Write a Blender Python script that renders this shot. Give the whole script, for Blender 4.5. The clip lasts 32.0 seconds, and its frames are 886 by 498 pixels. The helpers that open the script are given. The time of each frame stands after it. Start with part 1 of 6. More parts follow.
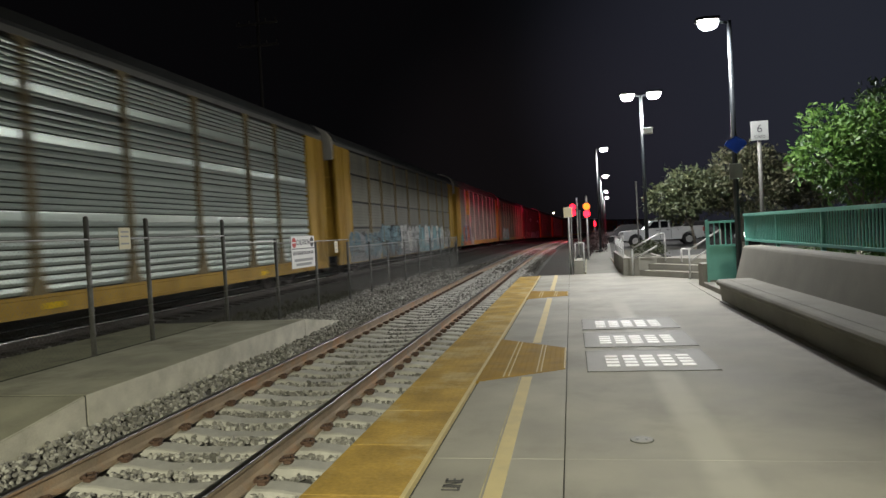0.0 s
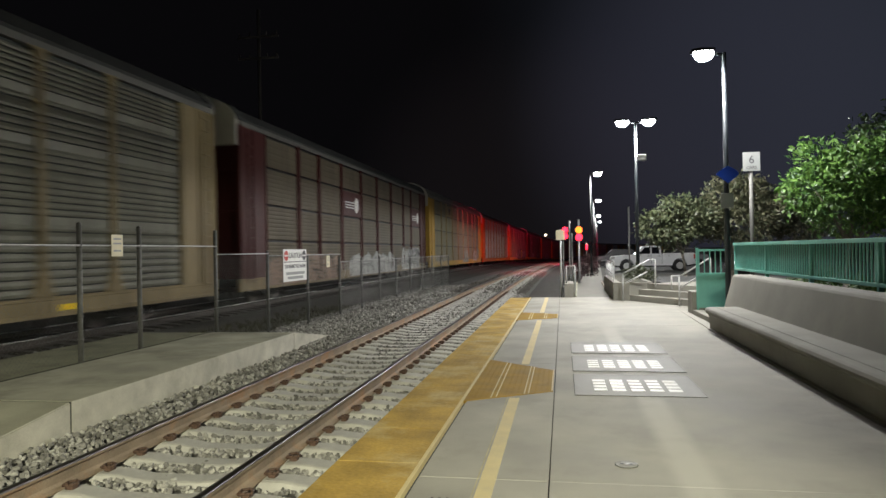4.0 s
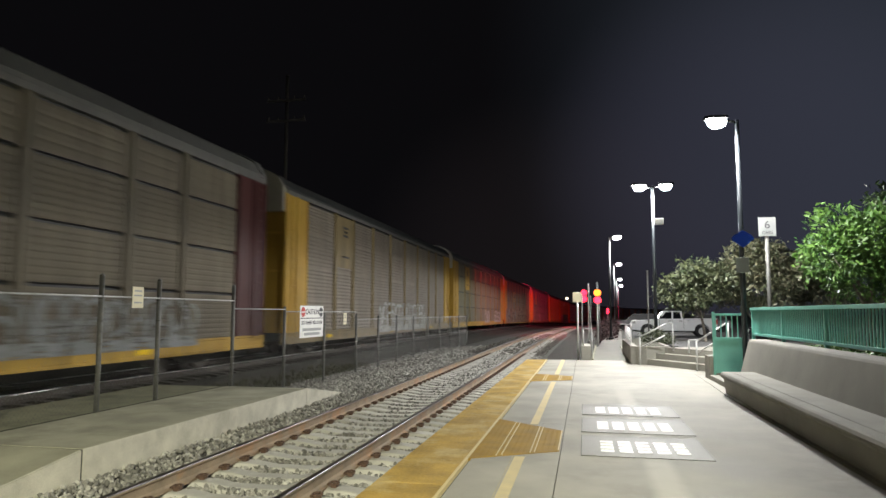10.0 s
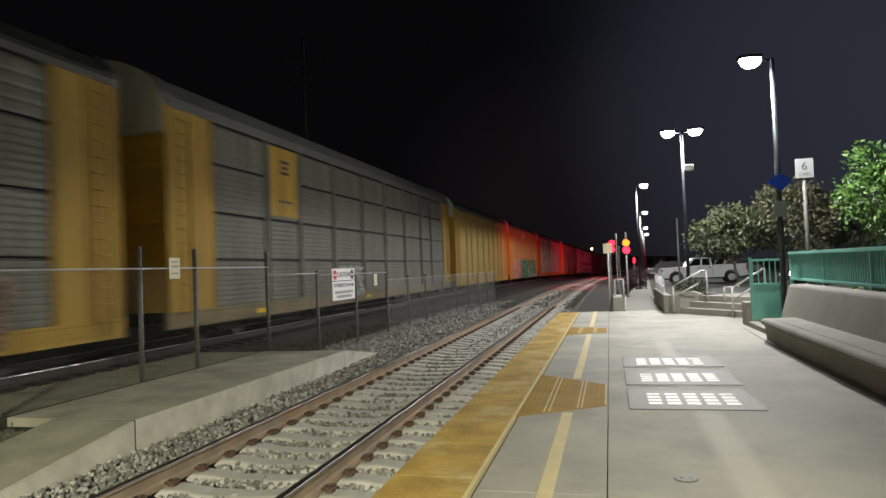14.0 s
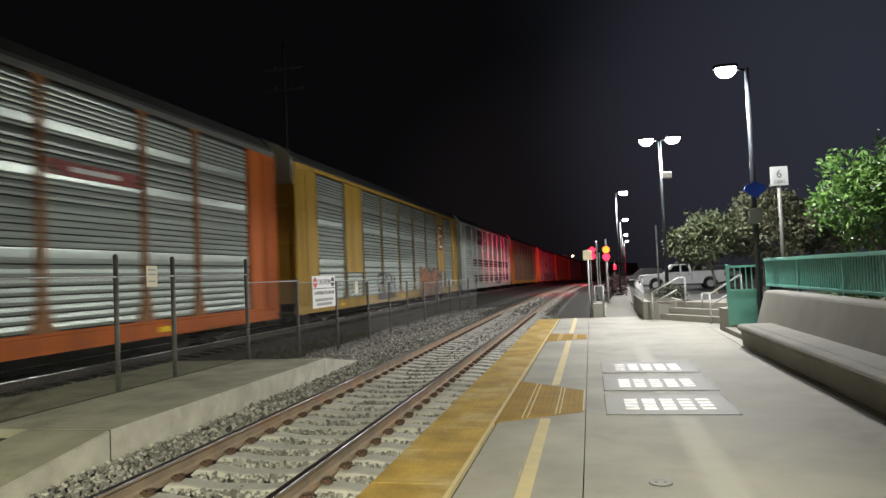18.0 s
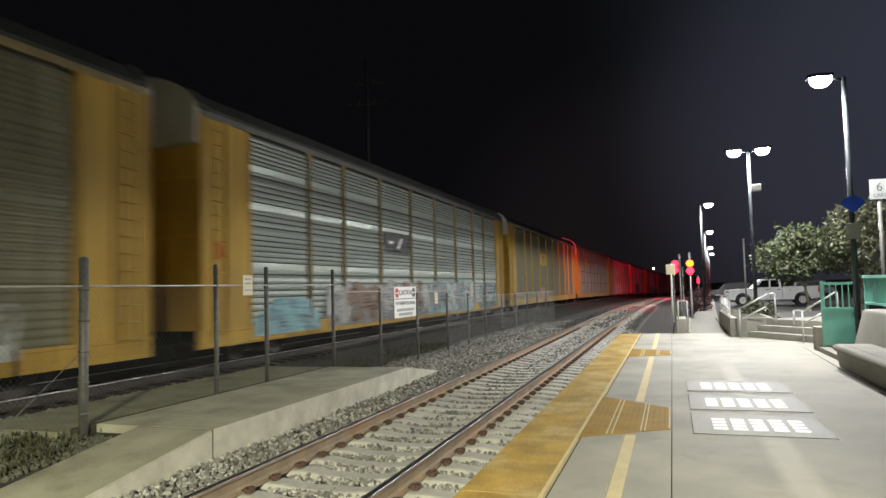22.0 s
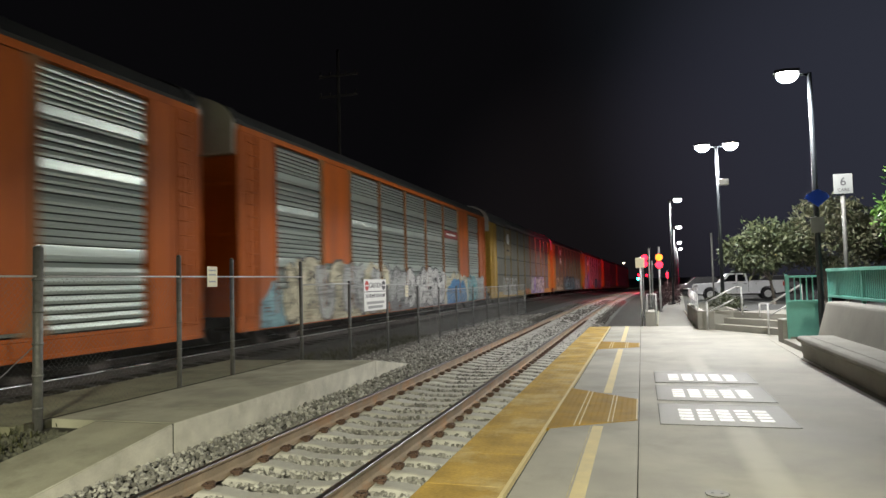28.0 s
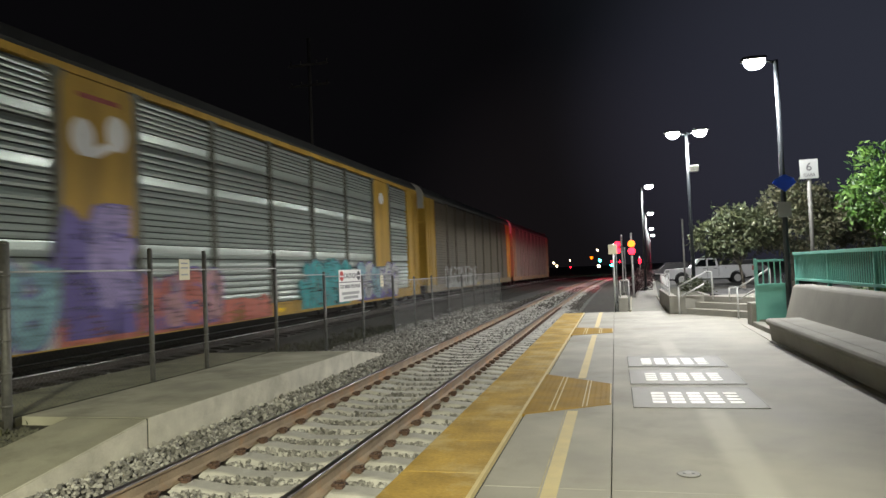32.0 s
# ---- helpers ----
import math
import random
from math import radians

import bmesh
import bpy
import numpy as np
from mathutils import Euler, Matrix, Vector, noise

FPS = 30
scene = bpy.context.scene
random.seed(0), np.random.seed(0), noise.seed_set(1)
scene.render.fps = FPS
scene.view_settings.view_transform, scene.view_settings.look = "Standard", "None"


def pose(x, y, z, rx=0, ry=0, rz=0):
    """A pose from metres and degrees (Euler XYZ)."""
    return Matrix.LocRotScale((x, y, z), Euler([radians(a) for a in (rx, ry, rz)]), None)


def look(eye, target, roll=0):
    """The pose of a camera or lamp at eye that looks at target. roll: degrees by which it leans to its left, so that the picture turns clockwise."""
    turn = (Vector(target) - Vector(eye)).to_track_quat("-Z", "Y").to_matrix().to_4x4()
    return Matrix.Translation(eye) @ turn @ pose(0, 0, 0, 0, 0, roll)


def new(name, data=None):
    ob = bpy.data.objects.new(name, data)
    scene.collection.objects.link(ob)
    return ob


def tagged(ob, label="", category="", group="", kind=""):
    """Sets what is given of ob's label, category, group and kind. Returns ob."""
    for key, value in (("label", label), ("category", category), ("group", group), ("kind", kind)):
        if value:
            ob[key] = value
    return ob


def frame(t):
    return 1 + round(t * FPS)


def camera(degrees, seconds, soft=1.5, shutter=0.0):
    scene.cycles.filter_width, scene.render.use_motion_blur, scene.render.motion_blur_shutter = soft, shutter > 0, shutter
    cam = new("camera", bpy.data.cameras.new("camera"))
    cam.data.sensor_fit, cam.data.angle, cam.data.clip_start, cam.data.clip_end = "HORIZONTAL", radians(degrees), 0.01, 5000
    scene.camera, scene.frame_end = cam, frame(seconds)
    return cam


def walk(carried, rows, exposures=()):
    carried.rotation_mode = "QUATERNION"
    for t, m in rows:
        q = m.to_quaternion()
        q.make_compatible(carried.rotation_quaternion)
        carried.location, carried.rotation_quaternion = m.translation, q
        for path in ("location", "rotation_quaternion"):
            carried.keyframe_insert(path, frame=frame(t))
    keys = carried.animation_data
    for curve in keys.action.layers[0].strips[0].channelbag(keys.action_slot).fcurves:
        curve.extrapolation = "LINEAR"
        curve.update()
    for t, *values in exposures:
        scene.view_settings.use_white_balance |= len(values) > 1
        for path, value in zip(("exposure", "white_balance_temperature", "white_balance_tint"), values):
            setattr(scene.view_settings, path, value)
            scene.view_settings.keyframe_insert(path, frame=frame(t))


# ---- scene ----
cam = camera(66.06, 32.0, soft=1.5, shutter=0.4)
PATH = [
    (0.0, -0.022, 0.172, 1.479, 88.679, 3.063, 10.624),
    (0.5, -0.018, 0.147, 1.489, 88.661, 2.802, 10.306),
    (1.0, -0.015, 0.141, 1.484, 88.762, 2.004, 10.327),
    (1.5, -0.011, 0.144, 1.484, 88.801, 1.638, 10.138),
    (2.0, -0.021, 0.136, 1.490, 89.078, 1.083, 10.016),
    (2.5, -0.013, 0.125, 1.489, 89.558, 0.852, 10.128),
    (4.5, -0.022, 0.120, 1.487, 90.427, 1.043, 9.948),
    (5.0, -0.016, 0.121, 1.481, 90.823, 1.069, 10.014),
    (5.5, -0.024, 0.121, 1.482, 91.157, 1.093, 9.918),
    (6.0, -0.025, 0.094, 1.490, 91.628, 1.099, 9.826),
    (6.5, -0.008, 0.107, 1.479, 92.123, 1.132, 9.795),
    (7.0, 0.006, 0.096, 1.478, 92.259, 1.356, 9.779),
    (7.5, 0.073, 0.091, 1.498, 92.436, 1.360, 9.956),
    (8.0, 0.249, 0.117, 1.482, 93.582, 1.374, 10.029),
    (8.5, 0.287, 0.102, 1.477, 93.830, 1.622, 10.298),
    (8.9, 0.245, 0.054, 1.489, 94.072, 1.742, 10.494),
    (9.0, 0.222, 0.040, 1.503, 94.303, 1.923, 10.785),
    (9.1, 0.211, 0.018, 1.518, 94.755, 2.008, 11.451),
    (9.5, 0.190, -0.037, 1.453, 95.737, 1.282, 12.116),
    (10.0, 0.137, -0.012, 1.435, 95.329, -0.125, 11.693),
    (10.5, 0.078, 0.016, 1.459, 94.420, -1.201, 11.354),
    (11.0, 0.015, 0.069, 1.465, 93.530, -1.360, 11.241),
    (11.5, 0.013, 0.077, 1.470, 93.318, -1.306, 11.199),
    (12.0, -0.000, 0.071, 1.507, 92.381, -0.939, 10.920),
    (12.5, 0.010, 0.101, 1.480, 92.297, -0.356, 11.185),
    (13.0, 0.005, 0.134, 1.476, 92.274, 0.568, 11.445),
    (13.5, -0.046, 0.093, 1.465, 92.076, 1.512, 13.131),
    (14.0, -0.054, 0.055, 1.477, 91.707, 2.259, 13.711),
    (14.5, -0.032, 0.073, 1.463, 92.120, 2.939, 13.037),
    (16.5, -0.021, 0.039, 1.489, 91.948, 2.926, 12.561),
    (17.0, -0.010, 0.032, 1.480, 92.100, 2.888, 12.410),
    (17.5, -0.016, 0.053, 1.482, 92.092, 2.731, 12.231),
    (18.0, -0.011, 0.040, 1.474, 92.254, 2.431, 12.216),
    (18.5, -0.007, 0.053, 1.475, 92.139, 2.082, 11.958),
    (18.9, -0.004, 0.084, 1.489, 92.285, 2.309, 12.099),
    (19.0, -0.018, 0.091, 1.485, 92.731, 1.854, 12.422),
    (19.1, 0.002, 0.073, 1.483, 93.359, 1.766, 13.141),
    (19.5, -0.019, -0.003, 1.471, 93.751, 1.259, 14.005),
    (20.0, -0.050, -0.046, 1.483, 93.622, 0.958, 16.843),
    (20.5, -0.070, -0.173, 1.508, 93.520, 1.125, 18.025),
    (21.0, -0.064, -0.178, 1.508, 93.459, 1.343, 18.507),
    (21.5, -0.060, -0.181, 1.512, 93.426, 1.421, 18.520),
    (22.0, -0.063, -0.170, 1.513, 93.354, 1.538, 18.560),
    (22.5, -0.073, -0.174, 1.509, 93.383, 1.563, 18.565),
    (23.0, -0.048, -0.043, 1.469, 93.582, 1.674, 18.661),
    (23.5, -0.070, -0.138, 1.497, 93.273, 1.550, 18.881),
    (24.0, -0.063, -0.076, 1.447, 93.203, 1.515, 19.569),
    (24.5, -0.093, -0.248, 1.516, 92.522, 1.379, 19.231),
    (25.0, -0.078, -0.218, 1.530, 92.660, 1.451, 18.703),
    (25.5, -0.054, -0.114, 1.505, 92.816, 1.753, 16.804),
    (27.5, -0.046, -0.057, 1.491, 92.647, 1.461, 16.302),
    (28.0, -0.048, -0.044, 1.470, 92.821, 1.461, 16.251),
    (28.5, -0.045, -0.121, 1.484, 92.715, 1.586, 16.190),
    (29.0, -0.046, -0.114, 1.479, 92.795, 1.827, 16.471),
    (29.5, -0.089, -0.185, 1.478, 92.423, 2.189, 18.093),
    (30.0, -0.084, -0.257, 1.513, 91.927, 2.015, 18.072),
    (30.5, -0.055, -0.233, 1.509, 92.129, 1.734, 17.515),
    (31.0, -0.037, -0.141, 1.494, 92.048, 1.921, 15.043),
    (31.5, -0.031, -0.080, 1.478, 91.976, 2.056, 14.284),
    (32.0, -0.039, -0.057, 1.469, 91.847, 2.365, 14.171),
]
EXPOSURES = [(0.0, 0.1), (1.0, 0.36), (2.0, 0.45), (5.0, 0.5), (7.5, 0.66), (8.0, 0.8), (9.0, 0.95), (10.0, 0.9), (11.0, 0.58), (14.0, 0.45), (17.0, 0.55), (19.0, 0.6), (21.0, 0.86), (25.0, 0.8), (28.0, 0.65), (32.0, 0.6)]
walk(cam, [(r[0], pose(*r[1:])) for r in PATH], EXPOSURES)

# ---- night sky and lamps ----
world = bpy.data.worlds.new("night")
scene.world = world
world.use_nodes = True
# sky: black in the west, faint blue-grey towards the east, a violet glow painted low over the lamps for their lens
# bloom
_wn, _wl = world.node_tree.nodes, world.node_tree.links
_tc = _wn.new("ShaderNodeTexCoord")


def sky_glow(under, towards, lo, hi, colour):
    """Adds a soft glow round one direction to the night sky."""
    dot, mr, cm = _wn.new("ShaderNodeVectorMath"), _wn.new("ShaderNodeMapRange"), _wn.new("ShaderNodeMix")
    dot.operation = "DOT_PRODUCT"
    dot.inputs[1].default_value = Vector(towards).normalized()
    mr.interpolation_type = "SMOOTHSTEP"
    mr.inputs[1].default_value, mr.inputs[2].default_value = lo, hi
    cm.data_type, cm.blend_type = "RGBA", "ADD"
    cm.inputs[7].default_value = (*colour, 1)
    if isinstance(under, tuple):
        cm.inputs[6].default_value = (*under, 1)
    else:
        _wl.new(under, cm.inputs[6])
    _wl.new(_tc.outputs["Generated"], dot.inputs[0])
    _wl.new(dot.outputs["Value"], mr.inputs[0])
    _wl.new(mr.outputs[0], cm.inputs[0])
    return cm.outputs[2]


_sky = sky_glow((0.0016, 0.0015, 0.0018), (0.62, 0.74, 0.25), 0.68, 1.0, (0.0085, 0.0112, 0.0150))
_sky = sky_glow(_sky, (0.24, 0.95, 0.18), 0.945, 1.0, (0.0080, 0.0072, 0.0118))
_sky = sky_glow(_sky, (-0.05, 1.0, 0.04), 0.955, 1.0, (0.0026, 0.0020, 0.0021))
_wl.new(_sky, _wn["Background"].inputs[0])
scene.view_settings.exposure = 0.0

LAMP_W = 780.0
SIGNAL_W = 26000.0


def lamp(name, kind, place, watts, colour, radius=0.16, target=None, cone=150, blend=0.6):
    data = bpy.data.lights.new(name, kind)
    data.energy, data.color, data.shadow_soft_size = watts, colour, radius
    if kind == "SPOT":
        data.spot_size, data.spot_blend = radians(cone), blend
    ob = new(name, data)
    ob.matrix_world = look(place, target) if target else Matrix.Translation(place)
    return ob


# ---- the run of the line ----
BEND, DIP = 0.000231, 0.000062


def drift(y):
    """How far the line has swung to the east at y."""
    return BEND * max(0.0, y - 25) ** 2


def drop(y):
    """How far the line has sunk at y."""
    d = min(max(0.0, y - 25), 175)
    return DIP * d * d


def slant(y):
    return math.degrees(math.atan(2 * BEND * max(0.0, y - 25)))


RAIL = -0.19          # top of the near rails
RAIL_FAR = -0.12      # top of the far rails
TRACK_1, TRACK_2 = -3.305, -11.25


# ---- materials ----
def node_mat(name, colour, rough=0.7, metal=0.0, vary=0.25, scale=6.0, bump=0.15, fine=80.0, stain=0.0, stain_colour=(0.05, 0.04, 0.03), local=True, rnd=0.0, spec=0.5, stretch=(1, 1, 1)):
    m = bpy.data.materials.new(name)
    m.use_nodes = True
    nt = m.node_tree
    N, Lk = nt.nodes, nt.links
    b = N["Principled BSDF"]
    b.inputs["Roughness"].default_value = rough
    b.inputs["Metallic"].default_value = metal
    b.inputs["Specular IOR Level"].default_value = spec
    tc = N.new("ShaderNodeTexCoord")
    mp = N.new("ShaderNodeMapping")
    mp.inputs["Scale"].default_value = stretch
    if local:
        Lk.new(tc.outputs["Object"], mp.inputs[0])
    else:
        Lk.new(N.new("ShaderNodeNewGeometry").outputs["Position"], mp.inputs[0])
    big = N.new("ShaderNodeTexNoise")
    big.inputs["Scale"].default_value = scale
    big.inputs["Detail"].default_value = 5
    small = N.new("ShaderNodeTexNoise")
    small.inputs["Scale"].default_value = fine
    small.inputs["Detail"].default_value = 3
    for n in (big, small):
        Lk.new(mp.outputs[0], n.inputs["Vector"])
    mix = N.new("ShaderNodeMath")
    mix.operation = "MULTIPLY_ADD"
    Lk.new(small.outputs[0], mix.inputs[0])
    mix.inputs[1].default_value = 0.45
    Lk.new(big.outputs[0], mix.inputs[2])
    ramp = N.new("ShaderNodeMapRange")
    ramp.inputs[1].default_value, ramp.inputs[2].default_value = 0.42, 1.03
    ramp.inputs[3].default_value, ramp.inputs[4].default_value = 1 - vary, 1 + vary
    Lk.new(mix.outputs[0], ramp.inputs[0])
    last = ramp.outputs[0]
    if rnd:
        info = N.new("ShaderNodeObjectInfo")
        rr = N.new("ShaderNodeMapRange")
        rr.inputs[3].default_value, rr.inputs[4].default_value = 1 - rnd, 1 + rnd
        Lk.new(info.outputs["Random"], rr.inputs[0])
        mm = N.new("ShaderNodeMath")
        mm.operation = "MULTIPLY"
        Lk.new(last, mm.inputs[0]), Lk.new(rr.outputs[0], mm.inputs[1])
        last = mm.outputs[0]
    sc = N.new("ShaderNodeVectorMath")
    sc.operation = "SCALE"
    sc.inputs[0].default_value = colour
    Lk.new(last, sc.inputs["Scale"])
    col = sc.outputs[0]
    if stain:
        sn = N.new("ShaderNodeTexNoise")
        sn.inputs["Scale"].default_value = scale * 0.45
        sn.inputs["Detail"].default_value = 7
        sn.inputs["Roughness"].default_value = 0.7
        Lk.new(mp.outputs[0], sn.inputs["Vector"])
        sr = N.new("ShaderNodeMapRange")
        sr.inputs[1].default_value, sr.inputs[2].default_value = 0.5, 0.72
        sr.inputs[3].default_value, sr.inputs[4].default_value = 0, stain
        Lk.new(sn.outputs[0], sr.inputs[0])
        mx = N.new("ShaderNodeMix")
        mx.data_type = "RGBA"
        Lk.new(sr.outputs[0], mx.inputs[0]), Lk.new(col, mx.inputs[6])
        mx.inputs[7].default_value = (*stain_colour, 1)
        col = mx.outputs[2]
    Lk.new(col, b.inputs["Base Color"])
    if bump:
        bp = N.new("ShaderNodeBump")
        bp.inputs["Strength"].default_value = bump
        bp.inputs["Distance"].default_value = 0.01
        Lk.new(small.outputs[0], bp.inputs["Height"])
        Lk.new(bp.outputs[0], b.inputs["Normal"])
    rg = N.new("ShaderNodeMapRange")
    rg.inputs[3].default_value, rg.inputs[4].default_value = max(0.03, rough - 0.12), min(1, rough + 0.12)
    Lk.new(big.outputs[0], rg.inputs[0])
    Lk.new(rg.outputs[0], b.inputs["Roughness"])
    return m


def glow_mat(name, colour, strength):
    m = bpy.data.materials.new(name)
    m.use_nodes = True
    b = m.node_tree.nodes["Principled BSDF"]
    b.inputs["Base Color"].default_value = (*colour, 1)
    b.inputs["Emission Color"].default_value = (*colour, 1)
    b.inputs["Emission Strength"].default_value = strength
    return m


CONCRETE = node_mat("platform_concrete", (0.37, 0.355, 0.305), 0.76, vary=0.30, scale=1.1, fine=150, bump=0.18, stain=0.95, stain_colour=(0.245, 0.232, 0.19))
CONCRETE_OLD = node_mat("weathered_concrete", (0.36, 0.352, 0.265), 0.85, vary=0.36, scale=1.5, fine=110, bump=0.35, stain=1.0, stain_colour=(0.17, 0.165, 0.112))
MOSSY_CONCRETE = node_mat("mossy_concrete", (0.24, 0.238, 0.155), 0.9, vary=0.35, scale=2.2, fine=90, bump=0.4, stain=0.9, stain_colour=(0.09, 0.095, 0.05))
SOIL = node_mat("dark_soil", (0.05, 0.048, 0.03), 0.95, vary=0.5, scale=8, fine=60, bump=0.8)
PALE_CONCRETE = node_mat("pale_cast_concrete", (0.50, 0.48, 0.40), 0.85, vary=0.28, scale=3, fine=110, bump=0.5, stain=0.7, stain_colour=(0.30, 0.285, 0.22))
PATH_CONCRETE = node_mat("grey_path_concrete", (0.20, 0.195, 0.17), 0.85, vary=0.2, scale=1.6, fine=140, bump=0.2, stain=0.6, stain_colour=(0.14, 0.135, 0.115))
CONCRETE_WALL = node_mat("cast_concrete_wall", (0.31, 0.30, 0.262), 0.85, vary=0.22, scale=1.2, fine=180, bump=0.2, stain=0.55, stain_colour=(0.205, 0.20, 0.168))
TIE = node_mat("concrete_tie", (0.46, 0.45, 0.41), 0.9, vary=0.18, scale=4, fine=120, bump=0.4, stain=0.5, stain_colour=(0.22, 0.21, 0.19), rnd=0.12)
TACTILE = node_mat("yellow_tactile_paving", (0.45, 0.295, 0.065), 0.72, vary=0.42, scale=2.6, fine=38, bump=0.25, stain=1.0, stain_colour=(0.62, 0.50, 0.25), local=False, rnd=0.08, spec=0.35)
TACTILE_DARK = node_mat("ochre_tactile_paving", (0.34, 0.205, 0.028), 0.8, vary=0.3, scale=3.5, fine=60, bump=0.2, stain=0.35, stain_colour=(0.40, 0.29, 0.10), spec=0.3)
LINE_PAINT = node_mat("cream_line_paint", (0.66, 0.55, 0.28), 0.6, vary=0.1, scale=5, fine=160, bump=0.1, stain=0.4, stain_colour=(0.45, 0.40, 0.27))
OLD_LINE_PAINT = node_mat("worn_line_paint", (0.46, 0.40, 0.24), 0.7, vary=0.3, scale=9, fine=120, bump=0.1, stain=0.9, stain_colour=(0.33, 0.31, 0.25))
JOINT = node_mat("joint_filler", (0.05, 0.05, 0.045), 0.9, vary=0.3)
BALLAST_BED = node_mat("ballast_bed", (0.10, 0.096, 0.088), 0.95, vary=0.5, scale=18, fine=60, bump=0.9)
GROUND = node_mat("dark_ground", (0.04, 0.038, 0.03), 0.95, vary=0.5, scale=2.0, fine=30, bump=0.8)
STEEL_RUST = node_mat("rusty_rail_side", (0.235, 0.18, 0.125), 0.85, 0.0, vary=0.35, scale=3, fine=60, bump=0.3, stain=0.85, stain_colour=(0.35, 0.165, 0.06))
STEEL_HEAD = node_mat("polished_rail_head", (0.13, 0.12, 0.11), 0.36, 0.95, vary=0.1, scale=4, bump=0.05, stretch=(1, 0.05, 1))
CLIP = node_mat("rusty_clip", (0.085, 0.05, 0.034), 0.8, 0.1, vary=0.5, scale=30)
GALV = node_mat("galvanised_post", (0.16, 0.16, 0.15), 0.6, 0.5, vary=0.35, scale=12, bump=0.2, stain=0.4, stain_colour=(0.10, 0.09, 0.08))
GALV_LIGHT = node_mat("pale_galvanised_steel", (0.55, 0.55, 0.54), 0.5, 0.5, vary=0.2, scale=10)
POLE_PAINT = node_mat("dark_pole_paint", (0.022, 0.027, 0.032), 0.36, 0.2, vary=0.2, scale=4)
GREEN = node_mat("green_railing_paint", (0.20, 0.55, 0.47), 0.42, 0.0, vary=0.12, scale=4, stain=0.25, stain_colour=(0.09, 0.38, 0.31))
WHITE = node_mat("white_sign_face", (0.78, 0.78, 0.75), 0.45, vary=0.06, scale=5, bump=0.02)
CREAM = node_mat("cream_sign_face", (0.72, 0.66, 0.46), 0.5, vary=0.08, scale=6, bump=0.02)
INK = node_mat("dark_sign_ink", (0.05, 0.05, 0.055), 0.5, vary=0.1)
RED_INK = node_mat("red_sign_ink", (0.50, 0.05, 0.04), 0.5, vary=0.1)
BLUE = node_mat("blue_sign_face", (0.02, 0.10, 0.80), 0.4, vary=0.1)
GREY_SIGN = node_mat("grey_sign_back", (0.33, 0.34, 0.33), 0.6, vary=0.15)
# white face with the lack of lamplight put into its colour
DIM_SIGN = node_mat("dim_white_sign", (0.23, 0.24, 0.235), 0.6, vary=0.1)
BLACK = node_mat("black_metal", (0.02, 0.02, 0.022), 0.6, vary=0.3)
RUBBER = node_mat("tyre_rubber", (0.025, 0.025, 0.026), 0.85, vary=0.3)
HATCH = node_mat("grey_hatch_plate", (0.225, 0.22, 0.195), 0.65, 0.0, vary=0.14, scale=5, fine=200, bump=0.1)
GRATE = node_mat("pale_tread_patch", (0.56, 0.55, 0.51), 0.45, vary=0.12, scale=9, fine=150, bump=0.2)
ASPHALT = node_mat("car_park_asphalt", (0.06, 0.06, 0.06), 0.9, vary=0.3, scale=3, fine=120, bump=0.5)
LAMP_GLOW = glow_mat("lamp_lens_glow", (1.0, 0.98, 0.92), 60)
RED_GLOW = glow_mat("red_signal_glow", (1.0, 0.006, 0.022), 6)
AMBER_GLOW = glow_mat("amber_signal_glow", (1.0, 0.16, 0.003), 2.4)
GREEN_GLOW = glow_mat("green_signal_glow", (0.05, 1.0, 0.65), 14)
WARM_GLOW = glow_mat("far_window_glow", (1.0, 0.75, 0.5), 8)


def light_streak(m, x, wide, y0, y1, pale):
    """Paints a streak of light into a concrete: a paler soft-edged band along the platform at x."""
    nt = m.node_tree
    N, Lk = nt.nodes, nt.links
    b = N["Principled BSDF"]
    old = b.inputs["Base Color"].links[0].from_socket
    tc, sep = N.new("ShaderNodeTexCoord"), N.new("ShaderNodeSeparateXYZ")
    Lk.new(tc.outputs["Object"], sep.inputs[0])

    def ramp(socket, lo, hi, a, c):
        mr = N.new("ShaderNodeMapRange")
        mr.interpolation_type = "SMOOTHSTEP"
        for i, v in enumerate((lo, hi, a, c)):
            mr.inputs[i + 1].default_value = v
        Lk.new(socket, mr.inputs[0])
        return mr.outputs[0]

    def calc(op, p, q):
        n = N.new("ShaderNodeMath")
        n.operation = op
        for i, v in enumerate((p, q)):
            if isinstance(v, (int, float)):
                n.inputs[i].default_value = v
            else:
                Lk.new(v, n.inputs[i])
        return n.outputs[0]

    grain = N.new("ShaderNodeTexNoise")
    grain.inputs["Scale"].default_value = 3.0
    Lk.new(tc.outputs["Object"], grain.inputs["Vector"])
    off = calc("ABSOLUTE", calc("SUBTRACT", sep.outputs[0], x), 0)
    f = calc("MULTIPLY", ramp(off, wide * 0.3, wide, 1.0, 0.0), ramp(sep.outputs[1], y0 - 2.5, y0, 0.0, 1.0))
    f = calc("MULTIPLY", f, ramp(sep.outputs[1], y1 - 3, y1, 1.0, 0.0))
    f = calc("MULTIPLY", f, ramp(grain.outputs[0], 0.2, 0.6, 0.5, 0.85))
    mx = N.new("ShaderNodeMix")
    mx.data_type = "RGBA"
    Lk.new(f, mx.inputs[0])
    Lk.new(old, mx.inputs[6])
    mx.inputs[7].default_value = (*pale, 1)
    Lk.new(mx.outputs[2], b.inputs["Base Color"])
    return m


# the streak of light on the floor is put into this concrete's colour
CONCRETE_STREAKED = light_streak(CONCRETE.copy(), 0.80, 0.19, 5.0, 14.5, (0.52, 0.505, 0.44))


